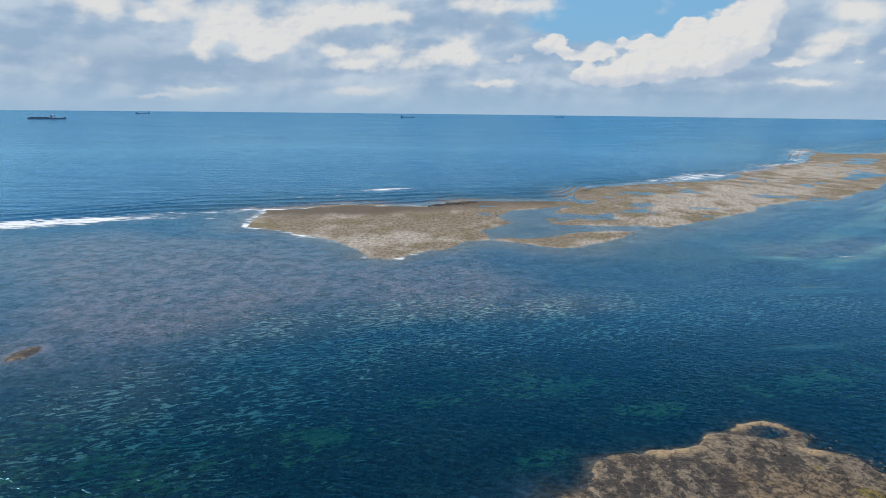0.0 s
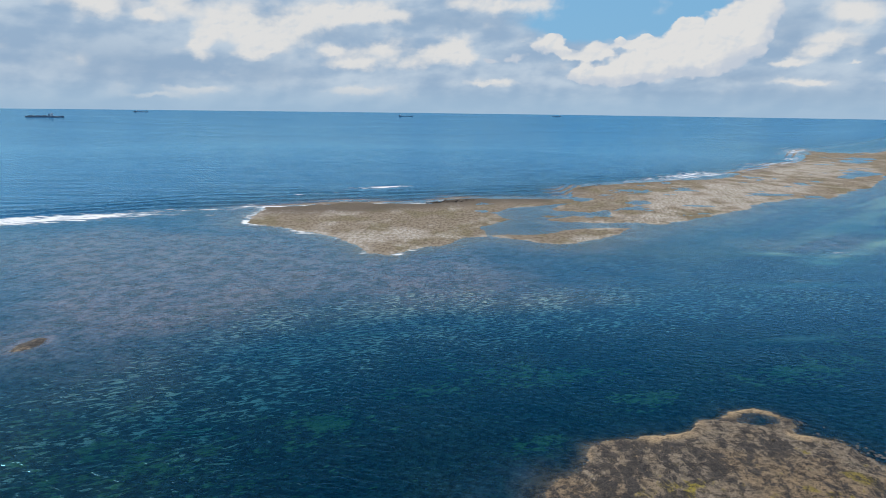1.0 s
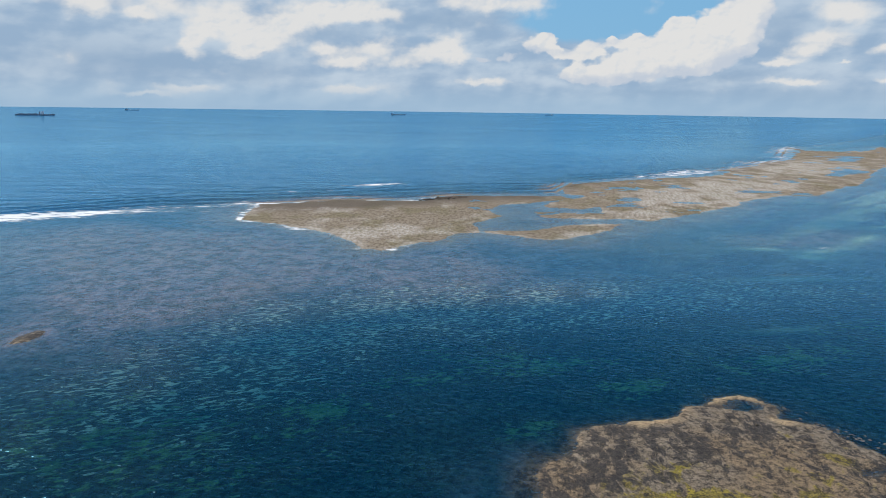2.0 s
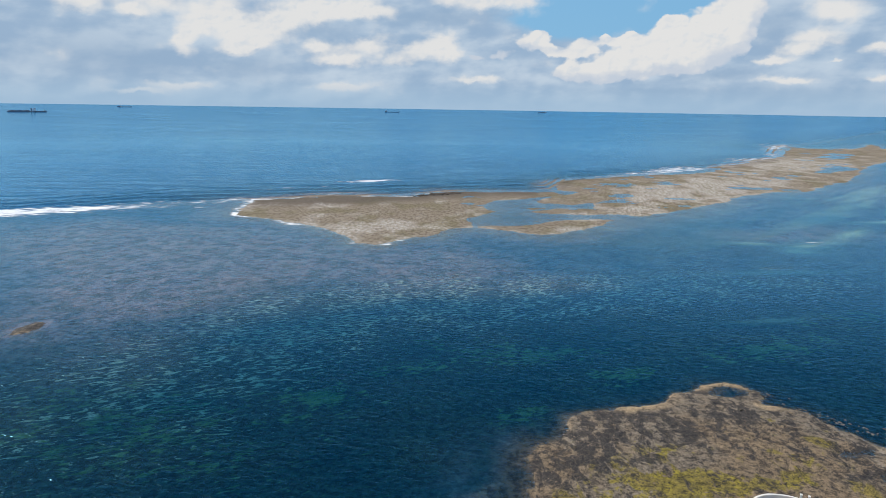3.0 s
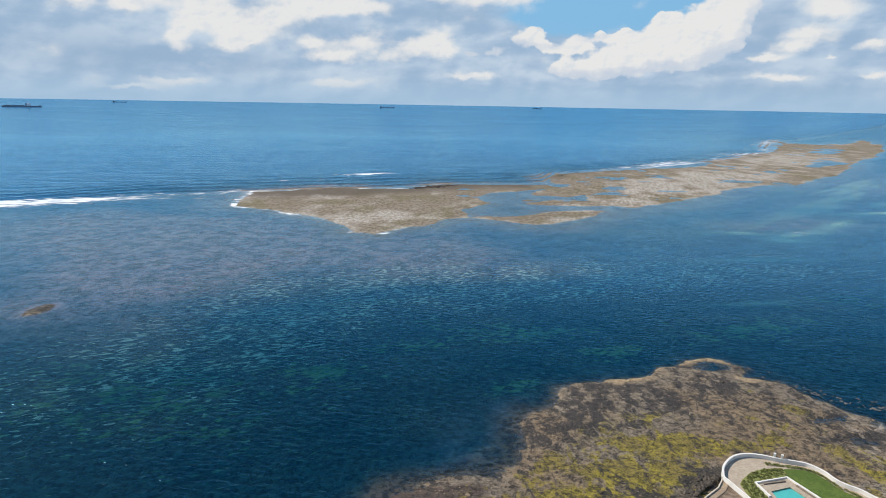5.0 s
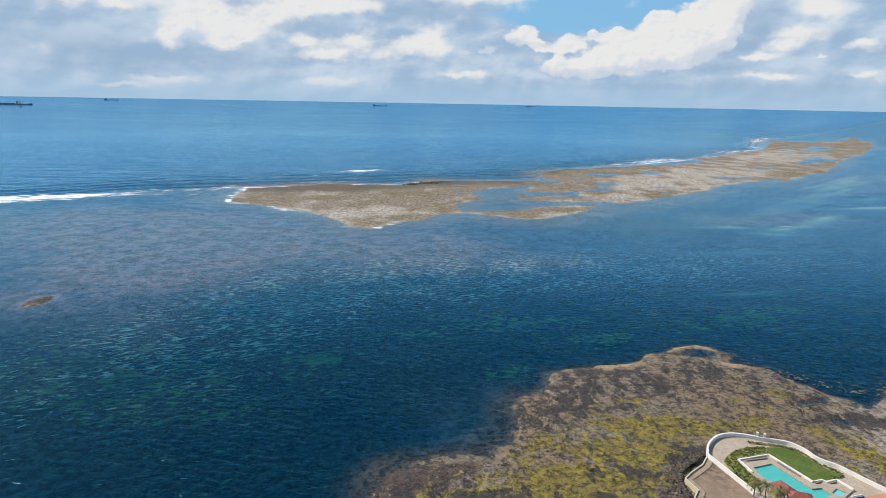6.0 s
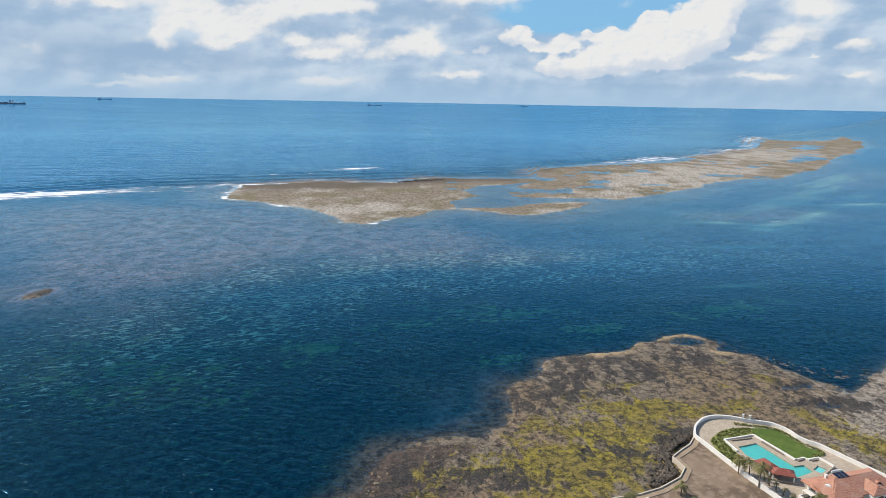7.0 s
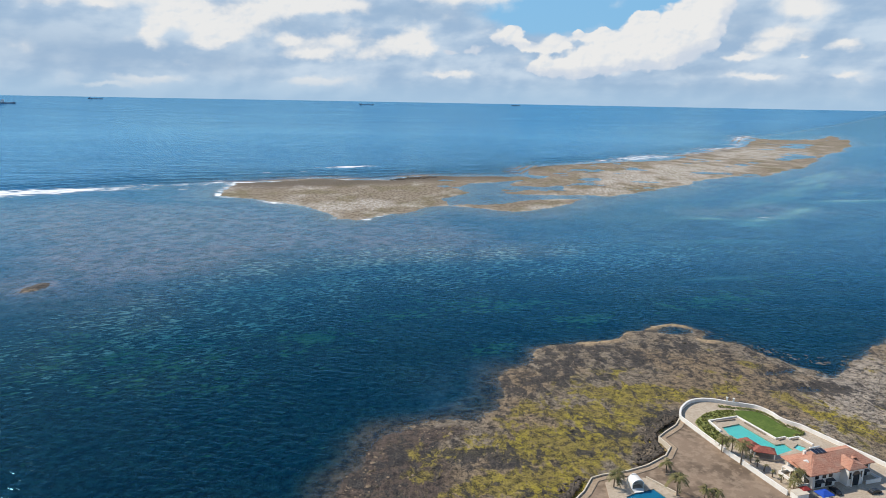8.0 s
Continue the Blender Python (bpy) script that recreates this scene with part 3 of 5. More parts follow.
bank = spread(bank + 0.95 * heap(GX, GY, 780, 1050, 460, 130, 42) * step(fbm(along_reef / 9, across_reef, 26, 86, 5), -0.05, 0.4))
dark = spread(0.95 * heap(GX, GY, 26, 151, 15, 6, -10) + 0.55 * heap(GX, GY, 48, 211, 12, 7, 15) + 0.6 * heap(GX, GY, 68, 225, 14, 6, 15) + 0.85 * heap(GX, GY, 79, 169, 14, 4, -10) + 0.8 * heap(GX, GY, 66, 154, 5, 3) + 0.9 * heap(GX, GY, 108, 180, 7, 10)
              + 0.7 * heap(GX, GY, 95, 262, 16, 6, 15) + 0.8 * heap(GX, GY, 151, 266, 11, 5, 10) + 0.85 * heap(GX, GY, 185, 210, 13, 6, -10) + 0.8 * heap(GX, GY, 186, 230, 10, 5, 10) + 0.7 * heap(GX, GY, 201, 209, 14, 6, -20) + 0.7 * heap(GX, GY, 211, 192, 12, 7, -30)
              + 0.5 * heap(GX, GY, -8, 148, 16, 26) + 0.5 * heap(GX, GY, 55, 120, 14, 8) + 1.6 * heap(GX, GY, -257, 384, 16, 22) + 1.2 * heap(GX, GY, 156, 293, 11, 6, 0) + 0.3 * heap(GX, GY, 75, 235, 60, 22, 18) + 0.05 * heap(GX, GY, 195, 215, 40, 24, 0) + 0.22 * step(GY, 222, 246) * step(-GX, -200, -180) - 0.2 * heap(GX, GY, 195, 178, 40, 18, 20) + 0.27 + 0.42 * step(north_d, -100, -20) * step(reef_d, -5, 5)) * (1 - 0.8 * ledge)
washed = spread(0.7 * heap(GX, GY, 300, 920, 60, 40, 30) + 0.7 * heap(GX, GY, 480, 1200, 110, 60, 42) + 0.9 * heap(GX, GY, -80, 760, 90, 60) + 0.9 * heap(GX, GY, 430, 1080, 130, 80, 35) + 0.8 * heap(GX, GY, 190, 760, 45, 20) + 1.0 * heap(GX, GY, 620, 1300, 160, 90, 40) + 0.9 * heap(GX, GY, 1000, 1800, 420, 140, 48) + 0.5 * heap(GX, GY, -190, 930, 60, 25) + 0.15 + 0.5 * step(reef_d, -4, 0) * step(-reef_d, -13, -6) * step(-north_d, 60, 140) * step(fbm(GX, GY, 40, 83, 4), -0.6, 0.3)) - 0.1
lift = bowl(GX, GY)
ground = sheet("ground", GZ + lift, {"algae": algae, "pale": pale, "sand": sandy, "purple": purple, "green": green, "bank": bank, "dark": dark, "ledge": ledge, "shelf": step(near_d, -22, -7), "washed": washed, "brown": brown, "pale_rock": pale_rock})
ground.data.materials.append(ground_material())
tagged(ground, "reef flat of brown rock, yellow-green algae and sand, running out under water", "ground", kind="structure")

foam = spread(1.3 * heap(GX, GY, -490, 868, 75, 15, 22) + 1.0 * heap(GX, GY, -600, 800, 90, 30, 30) + 0.42 * heap(GX, GY, -500, 835, 110, 20, 24) + 0.15 * heap(GX, GY, -330, 945, 60, 16, 20) + 0.3 * heap(GX, GY, -330, 905, 60, 10, 10) + 0.55 * heap(GX, GY, -300, 985, 30, 12, 30) + 1.1 * heap(GX, GY, -112, 1257, 55, 14, 28) + 0.5 * heap(GX, GY, -240, 1130, 60, 9, 30)
              + 0.42 * step(reef_d, -26, -4) * step(north_d, -330, -200) * step(-GX, -100, 200) * (reef_d < 4)
              + (0.62 * heap(north_d, GX * 0, 55, 0, 62, 1) * step(GX, 330, 620) + 0.25 * heap(north_d, GX * 0, 150, 0, 30, 1) * step(GX, 700, 900) * step(-GX, -1900, -1400)) * step(-GX, -1900, -1500) * step(fbm(GX, GY, 130, 97, 4), -0.55, 0.5) + 0.3 * heap(north_d, GX * 0, 10, 0, 30, 1) * step(-GX, -1900, -1300) + 0.2 * heap(GX, GY, 780, 1040, 380, 95, 42) * step(fbm(along_reef / 9, across_reef, 26, 86, 5), 0.0, 0.45) + 0.2 * heap(GX, GY, 425, 690, 62, 12, 6) + 0.45 * step(reef_d, -14, -4) * (reef_d < 2.5) * step(-GX, -40, 30) * step(-GY, -960, -880) * step(fbm(GX, GY, 36, 98, 4), -0.7, 0.45))
swells = 0.95 * np.sin(north_d * math.tau / 46 + 1.5 * fbm(GX, GY, 160, 93, 3)) * heap(north_d, GX * 0, 100, 0, 130, 1) * step(north_d, 5, 40)
wide = np.maximum(np.hypot(GX, GY) - 1700, 0)
sea = step(north_d, -60 - 0.8 * wide, 120 + 0.5 * wide)
# flat grows with distance north; it brightens body colour and reflection
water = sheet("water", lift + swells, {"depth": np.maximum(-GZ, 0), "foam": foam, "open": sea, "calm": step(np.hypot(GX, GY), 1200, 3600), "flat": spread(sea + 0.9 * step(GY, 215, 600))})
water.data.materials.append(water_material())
tagged(water, "blue sea with small waves, clear over the shallow lagoon", "sea", kind="structure")


# ---- things: helpers ----
def part(name, bm, mat, parent, label=""):
    """Links a bmesh as one mesh object under a thing or a part."""
    me = bpy.data.meshes.new(name)
    if mat is not POOL_WATER:
        bmesh.ops.recalc_face_normals(bm, faces=bm.faces)
    bm.to_mesh(me)
    bm.free()
    me.materials.append(mat)
    ob = new(name, me)
    ob.parent = parent
    if label:
        ob["label"] = label
    return ob


def solid(name, bm, mat, label, category, kind="", m=None):
    """A thing that is a single mesh."""
    ob = part(name, bm, mat, None)
    if m is not None:
        ob.matrix_world = m
    return tagged(ob, label, category, kind=kind)


def thing(name, m, label, category, group=""):
    ob = new(name)
    ob.empty_display_size = 0.5
    ob.matrix_world = m
    return tagged(ob, label, category, group)


def box(bm, x0, y0, z0, x1, y1, z1, bevel=0.0):
    vs = [bm.verts.new((x, y, z)) for x in (x0, x1) for y in (y0, y1) for z in (z0, z1)]
    fs = [bm.faces.new([vs[i] for i in f]) for f in ((0, 1, 3, 2), (4, 6, 7, 5), (0, 4, 5, 1), (2, 3, 7, 6), (0, 2, 6, 4), (1, 5, 7, 3))]
    if bevel:
        bmesh.ops.bevel(bm, geom=list({e for f in fs for e in f.edges}), offset=bevel, segments=1, affect="EDGES")
    return bm


def boxes(*rows, bevel=0.0):
    bm = bmesh.new()
    for r in rows:
        box(bm, *r, bevel=bevel)
    return bm


def prism(outline, z0, z1):
    """A flat plate with that outline."""
    return holed(outline, (), z0, z1, True)


def holed(outer, holes, z0, z1, closed=False):
    """A plate with holes through it; closed: with an underside."""
    bm = bmesh.new()
    edges, under = [], []
    for loop in (outer, *holes):
        n = len(loop)
        vs, low = [bm.verts.new((x, y, z1)) for x, y in loop], [bm.verts.new((x, y, z0)) for x, y in loop]
        edges += [bm.edges.new((vs[k], vs[(k + 1) % n])) for k in range(n)]
        under += [bm.edges.new((low[k], low[(k + 1) % n])) for k in range(n)]
        for k in range(n):
            bm.faces.new((low[k], low[(k + 1) % n], vs[(k + 1) % n], vs[k]))
    bmesh.ops.triangle_fill(bm, edges=edges, use_beauty=True, normal=(0, 0, 1))
    if closed:
        bmesh.ops.triangle_fill(bm, edges=under, use_beauty=True, normal=(0, 0, -1))
    return bm


def film_of(outline, z):
    """A single flat face, for the surface of a liquid."""
    bm = bmesh.new()
    vs = [bm.verts.new((x, y, z)) for x, y in outline]
    bmesh.ops.triangle_fill(bm, edges=[bm.edges.new((vs[k], vs[(k + 1) % len(vs)])) for k in range(len(vs))], use_beauty=True, normal=(0, 0, 1))
    for f in bm.faces:
        if f.normal.z < 0:
            f.normal_flip()
    return bm


def smooth_line(points, steps=6):
    """A rounded line through the points."""
    out, n = [], len(points)
    for k in range(n - 1):
        p0, p1, p2, p3 = points[max(k - 1, 0)], points[k], points[k + 1], points[min(k + 2, n - 1)]
        for s in range(steps):
            t = s / steps
            out.append(tuple(0.5 * (2 * b + (c - a) * t + (2 * a - 5 * b + 4 * c - d) * t * t + (3 * b - a - 3 * c + d) * t ** 3) for a, b, c, d in zip(p0, p1, p2, p3)))
    return out + [tuple(points[-1])]


def aside(points, d):
    """The line moved d metres to its left."""
    out = []
    for k, p in enumerate(points):
        a, b = Vector(points[max(k - 1, 0)]), Vector(points[min(k + 1, len(points) - 1)])
        t = (b - a).normalized()
        out.append((p[0] - t.y * d, p[1] + t.x * d))
    return out


def wall_along(points, width, z0, z1, bm=None):
    bm = bm or bmesh.new()
    left, right = aside(points, width / 2), aside(points, -width / 2)
    rows = [[bm.verts.new((*q, z)) for q, z in ((l, z0), (l, z1), (r, z1), (r, z0))] for l, r in zip(left, right)]
    for a, b in zip(rows, rows[1:]):
        for k in range(4):
            bm.faces.new((a[k], b[k], b[(k + 1) % 4], a[(k + 1) % 4]))
    bm.faces.new(rows[0]), bm.faces.new(rows[-1][::-1])
    return bm


def tube(bm, points, radii, sides=7):
    rings = []
    for k, (p, r) in enumerate(zip(points, radii)):
        a, b = Vector(points[max(k - 1, 0)]), Vector(points[min(k + 1, len(points) - 1)])
        q = (b - a).to_track_quat("Z", "Y")
        rings.append([bm.verts.new(Vector(p) + q @ Vector((r * math.cos(i * math.tau / sides), r * math.sin(i * math.tau / sides), 0))) for i in range(sides)])
    for a, b in zip(rings, rings[1:]):
        for i in range(sides):
            bm.faces.new((a[i], a[(i + 1) % sides], b[(i + 1) % sides], b[i]))
    bm.faces.new(rings[0][::-1]), bm.faces.new(rings[-1])
    return bm


def boulders(name, rows, mat, seed, label):
    """Many stones in one mesh; rows of x, y, z, size."""
    rng = random.Random(seed)
    proto = bmesh.new()
    bmesh.ops.create_icosphere(proto, subdivisions=1, radius=1.0)
    base = np.array([v.co[:] for v in proto.verts])
    tri = np.array([[v.index for v in f.verts] for f in proto.faces])
    proto.free()
    verts, faces = [], []
    for k, (x, y, z, s, flat) in enumerate(rows):
        m = np.array(Euler((rng.uniform(-0.4, 0.4), rng.uniform(-0.4, 0.4), rng.uniform(0, 6.3))).to_matrix())
        shape = np.array([rng.uniform(0.7, 1.4), rng.uniform(0.7, 1.2), flat]) * s
        jag = np.array([rng.uniform(0.72, 1.2) for _ in base])[:, None]
        verts.append((base * jag * shape) @ m.T + (x, y, z))
        faces.append(tri + k * len(base))
    me = bpy.data.meshes.new(name)
    me.from_pydata(np.concatenate(verts).tolist(), [], np.concatenate(faces).tolist())
    me.materials.append(mat)
    return tagged(new(name, me), label, "rocks", kind="stuff")


def ground_at(points):
    a = np.array(points, float)
    return relief_of(a[:, 0], a[:, 1])[0]


# ---- materials of the things ----
def paint(name, colour, dirt=(0.3, 0.26, 0.2), amount=0.35, size=2.0, rough=0.75, metal=0.0, specular=0.4):
    """Paint, plaster, metal or plastic with stains at two sizes."""
    m, n, p = material(name)
    p = n.add("ShaderNodeTexCoord").outputs["Object"]
    big, fine = n.noise(p, size, 5, 0.6), n.noise(p, size * 0.12, 3, 0.6)
    c = n.mix(n.math("MULTIPLY", n.ramp(big, 0.45, 0.8), amount), colour, dirt)
    c = n.mix(n.math("MULTIPLY", fine, amount * 0.5), c, tuple(v * 0.6 for v in colour))
    finish(n, c, rough, fine, 0.2, 0.02, metal, specular)
    return m


def roof_material(name, dull, bright, worn):
    m, n, p = material(name)
    p = n.add("ShaderNodeTexCoord").outputs["Object"]
    rows = n.add("ShaderNodeTexWave", {"Vector": p, "Scale": 0.9, "Distortion": 0.6, "Detail": 2.0}, bands_direction="Z").outputs["Fac"]
    big, mid = n.noise(p, 3.5, 5, 0.6), n.noise(p, 0.5, 4, 0.7)
    c = n.mix(n.ramp(mid, 0.35, 0.65), dull, bright)
    c = n.mix(n.math("MULTIPLY", n.ramp(big, 0.45, 0.7), 0.6), c, worn)
    c = n.mix(n.math("MULTIPLY", n.ramp(big, 0.4, 0.28), 0.5), c, (0.2, 0.09, 0.055))
    finish(n, c, 0.8, n.math("ADD", rows, mid), 0.6, 0.06)
    return m


def soil(name, a, b, c, size=12.0):
    m, n, p = material(name)
    big, mid, fine = n.noise(p, size, 5, 0.6), n.noise(p, size * 0.2, 5, 0.6), n.noise(p, 0.5, 3, 0.6)
    k = n.mix(n.ramp(big, 0.43, 0.57), a, b)
    k = n.mix(n.math("MULTIPLY", n.ramp(mid, 0.46, 0.6), 0.7), k, c)
    k = n.mix(n.math("MULTIPLY", fine, 0.35), k, tuple(v * 0.5 for v in a))
    finish(n, k, 0.9, n.math("ADD", mid, fine), 0.5, 0.1)
    return m


WHITE = paint("white_wall_paint", (0.80, 0.78, 0.73), (0.42, 0.36, 0.28), 0.4, 3.0)
CREAM = paint("cream_stone", (0.62, 0.55, 0.44), (0.34, 0.27, 0.19), 0.5, 2.0)
TILES = roof_material("clay_tiles", (0.34, 0.15, 0.095), (0.54, 0.27, 0.18), (0.50, 0.32, 0.23))
RED_TILES = roof_material("dark_red_tiles", (0.20, 0.06, 0.045), (0.34, 0.11, 0.08), (0.40, 0.18, 0.12))
GLASS_DARK = paint("window_glass", (0.02, 0.028, 0.035), (0.03, 0.035, 0.04), 0.3, 1.0, 0.08, 0.0, 0.6)
FRAME = paint("dark_frame", (0.06, 0.045, 0.035), (0.1, 0.08, 0.06), 0.3, 0.5, 0.5)
AWNING = paint("dark_awning", (0.05, 0.055, 0.06), (0.12, 0.11, 0.1), 0.4, 1.0, 0.8)
LAWN = soil("lawn_grass", (0.085, 0.14, 0.02), (0.12, 0.175, 0.03), (0.065, 0.105, 0.016), 6.0)
SHRUB = soil("shrub_leaf", (0.17, 0.215, 0.05), (0.24, 0.27, 0.07), (0.30, 0.25, 0.11), 2.0)
BARE = soil("bare_earth", (0.15, 0.108, 0.074), (0.27, 0.195, 0.135), (0.36, 0.27, 0.19), 16.0)
PAVING = soil("beige_paving", (0.46, 0.38, 0.29), (0.52, 0.44, 0.34), (0.36, 0.29, 0.21), 4.0)
TAN_EARTH = soil("tan_earth", (0.36, 0.27, 0.185), (0.43, 0.33, 0.23), (0.28, 0.21, 0.14), 5.0)
SCREED = soil("grey_kerb", (0.23, 0.19, 0.14), (0.29, 0.24, 0.18), (0.2, 0.16, 0.12), 4.0)
DARK_ROCK = soil("dark_rock", (0.05, 0.043, 0.036), (0.09, 0.075, 0.06), (0.16, 0.125, 0.09), 3.0)
PALE_ROCK = soil("pale_rock_plate", (0.12, 0.11, 0.10), (0.19, 0.175, 0.155), (0.08, 0.07, 0.06), 3.0)
BROWN_ROCK = soil("brown_rock", (0.10, 0.08, 0.055), (0.16, 0.13, 0.085), (0.06, 0.05, 0.04), 2.0)
TAN_ROCK = soil("tan_rock", (0.24, 0.18, 0.115), (0.34, 0.26, 0.17), (0.13, 0.1, 0.07), 3.0)
TURQ = paint("turquoise_tiles", (0.16, 0.62, 0.60), (0.10, 0.52, 0.55), 0.6, 3.0, 0.4)
BLUE_POOL = paint("blue_tiles", (0.015, 0.20, 0.36), (0.01, 0.14, 0.3), 0.6, 2.0, 0.4)
TRUNK = paint("palm_trunk", (0.22, 0.17, 0.12), (0.11, 0.08, 0.055), 0.6, 0.6, 0.9)
FROND = soil("palm_leaf", (0.10, 0.115, 0.04), (0.18, 0.165, 0.06), (0.28, 0.215, 0.095), 2.0)
# dark hull paint lightened to grey-blue: the haze of distance is in the colour
HULL = paint("hazed_ship_hull", (0.22, 0.27, 0.33), (0.2, 0.16, 0.15), 0.4, 30.0, 0.6)
DECKHOUSE = paint("ship_white", (0.78, 0.79, 0.8), (0.5, 0.45, 0.4), 0.2, 10.0, 0.6)
PANEL = paint("solar_glass", (0.008, 0.012, 0.03), (0.02, 0.02, 0.04), 0.3, 0.6, 0.3, 0.0, 0.5)
STEEL = paint("galvanised_steel", (0.5, 0.51, 0.52), (0.3, 0.28, 0.26), 0.3, 0.5, 0.4, 0.8)
CAR_DARK = paint("dark_car_paint", (0.018, 0.02, 0.025), (0.05, 0.045, 0.04), 0.2, 1.0, 0.25, 0.0, 0.6)
RUBBER = paint("tyre_rubber", (0.015, 0.015, 0.016), (0.05, 0.045, 0.04), 0.3, 0.3, 0.9)
BLUE_CLOTH = paint("blue_canvas", (0.012, 0.07, 0.42), (0.02, 0.05, 0.25), 0.4, 1.0, 0.85)
RED_CLOTH = paint("red_canvas", (0.30, 0.035, 0.03), (0.16, 0.03, 0.03), 0.4, 1.0, 0.85)


def pool_water():
    m, n, p = material("pool_water")
    bump = n.add("ShaderNodeBump", {"Height": n.noise(p, 0.8, 2, 0.5), "Strength": 0.3, "Distance": 0.05}).outputs[0]
    out = n.add("ShaderNodeMixShader", {0: n.add("ShaderNodeFresnel", {"IOR": 1.33, "Normal": bump}).outputs[0],
                                        1: n.add("ShaderNodeBsdfTransparent", {"Color": (0.85, 0.97, 0.97, 1)}).outputs[0],
                                        2: n.add("ShaderNodeBsdfGlossy", {"Roughness": 0.06, "Normal": bump}).outputs[0]})
    n.add("ShaderNodeOutputMaterial", {0: out.outputs[0]})
    return m


POOL_WATER = pool_water()

# ---- the plots behind the shore ----
PLOT, YARD = 2.5, 2.35
GARDEN_WALL = [(111.4, 176.6), (114.0, 182.8), (117.6, 187.6), (122.0, 191.4), (127.4, 193.2), (133.4, 192.4), (138.8, 189.8), (145.0, 187.6), (149.2, 185.4), (152.2, 180.3), (153.2, 175.0),
               (155.2, 171.4), (158.2, 168.2), (160.0, 164.6), (162.4, 159.4), (165.2, 153.6), (168.4, 147.2), (172.6, 138.0), (178.6, 122.0)]
SIDE_WALL = [(111.4, 176.6), (117.2, 150.6), (125.4, 121.6)]
LOW_WALL = [(111.5, 177.4), (107.2, 171.3), (100.4, 165.6), (96.5, 161.8), (98.1, 154.2), (93.8, 148.0), (84.2, 141.4), (75.6, 137.8), (65.7, 135.6), (61.5, 133.8), (56.7, 126.0),
            (50.5, 119.0), (40.0, 100.0)]
garden_line = smooth_line(GARDEN_WALL, 5)
plot = prism(garden_line + [(184, 98), (133, 98), (125.4, 121.6), (117.2, 150.6)], -1.5, PLOT)
solid("pavement", plot, PAVING, "beige paved ground of the villa plot", "paving", "structure")
yard = prism(LOW_WALL + [(133, 98), (125.4, 121.6), (117.2, 150.6), (111.8, 176.4)], -1.5, YARD)
solid("yard", yard, BARE, "bare brown earth yard with pale worn tracks", "earth", "structure")
solid("garden_wall", wall_along(garden_line, 0.8, -0.5, PLOT + 1.5), WHITE, "white plastered garden wall curving round the villa plot", "wall")
solid("side_wall", wall_along(SIDE_WALL, 0.5, 0.5, PLOT + 1.7), WHITE, "straight white plastered wall between villa and yard", "wall")
solid("low_wall", wall_along(LOW_WALL, 0.45, -0.5, YARD + 0.55), CREAM, "low cream stone wall along the edge of the yard", "wall")
path_line = aside(LOW_WALL[:-1], 2.6)
solid("footpath", wall_along(aside(LOW_WALL[:-1], 1.4), 2.1, YARD - 0.1, YARD + 0.04), TAN_EARTH, "trodden tan path between the low wall and its kerb", "path", "structure")
solid("kerb", wall_along(path_line, 0.3, YARD - 0.2, YARD + 0.16), SCREED, "low kerb running beside the low yard wall", "kerb")
for k, (x, y) in enumerate(((138.2, 190.6), (140.6, 189.4))):
    post = thing("gate_post", pose(x, y, PLOT, 0, 0, -28), "white gate post standing on the garden wall", "post", "gate posts")
    part("shaft", boxes((-0.38, -0.38, -0.5, 0.38, 0.38, 2.9), bevel=0.04), WHITE, post)
    part("cap", boxes((-0.5, -0.5, 2.9, 0.5, 0.5, 3.12), bevel=0.04), WHITE, post)

# lawn, bed and hedge
solid("lawn", prism(smooth_line([(138.7, 184.0), (146.0, 183.2), (150.0, 178.6), (152.2, 170.0), (156.2, 163.6), (151.0, 159.6), (143.0, 158.8), (136.6, 177.0), (138.7, 184.0)], 3)[:-1], PLOT - 0.1, PLOT + 0.06),
      LAWN, "bright green mown lawn beside the pool", "lawn", "structure")


def shrubs(name, spots, seed, label, category, size=(0.45, 0.9)):
    """Leafy clumps of many small leaves."""
    rng = random.Random(seed)
    verts, faces = [], []
    for x, y, z in spots:
        r = rng.uniform(*size)
        for _ in range(26):
            a, b = rng.uniform(0, math.tau), rng.uniform(0.05, 1.4)
            d = Vector((math.cos(a) * math.sin(b), math.sin(a) * math.sin(b), math.cos(b)))
            c = Vector((x, y, z)) + d * r * rng.uniform(0.55, 1.0)
            s = rng.uniform(0.12, 0.26)
            q = Euler((rng.uniform(-1, 1), rng.uniform(-1, 1), rng.uniform(0, 6.3))).to_matrix()
            k = len(verts)
            verts += [c + q @ Vector(v) * s for v in ((-1, -0.5, 0), (1, -0.5, 0.1), (1.1, 0.5, 0), (-0.9, 0.5, 0.2))]
            faces.append((k, k + 1, k + 2, k + 3))
    me = bpy.data.meshes.new(name)
    me.from_pydata([v[:] for v in verts], [], faces)
    me.materials.append(SHRUB)
    return tagged(new(name, me), label, category, kind="stuff")


rng = random.Random(5)
BED = [(116.4, 173.6), (118.4, 176.4), (124.0, 181.4), (130.4, 184.2), (138.4, 184.6), (137.4, 179.2), (123.6, 175.6), (125.6, 167.0), (123.6, 158.0), (118.4, 154.6), (115.8, 165.0)]
solid("planting_bed", prism(BED, PLOT - 0.1, PLOT + 0.1), SHRUB, "bed of low green ground cover by the pool wall", "flower bed", "structure")
bed_spots = []
while len(bed_spots) < 330:
    x, y = rng.uniform(115, 139), rng.uniform(154, 185)
    if inside(np.array([x]), np.array([y]), BED)[0] > 0.4:
        bed_spots.append((x, y, PLOT + 0.05))
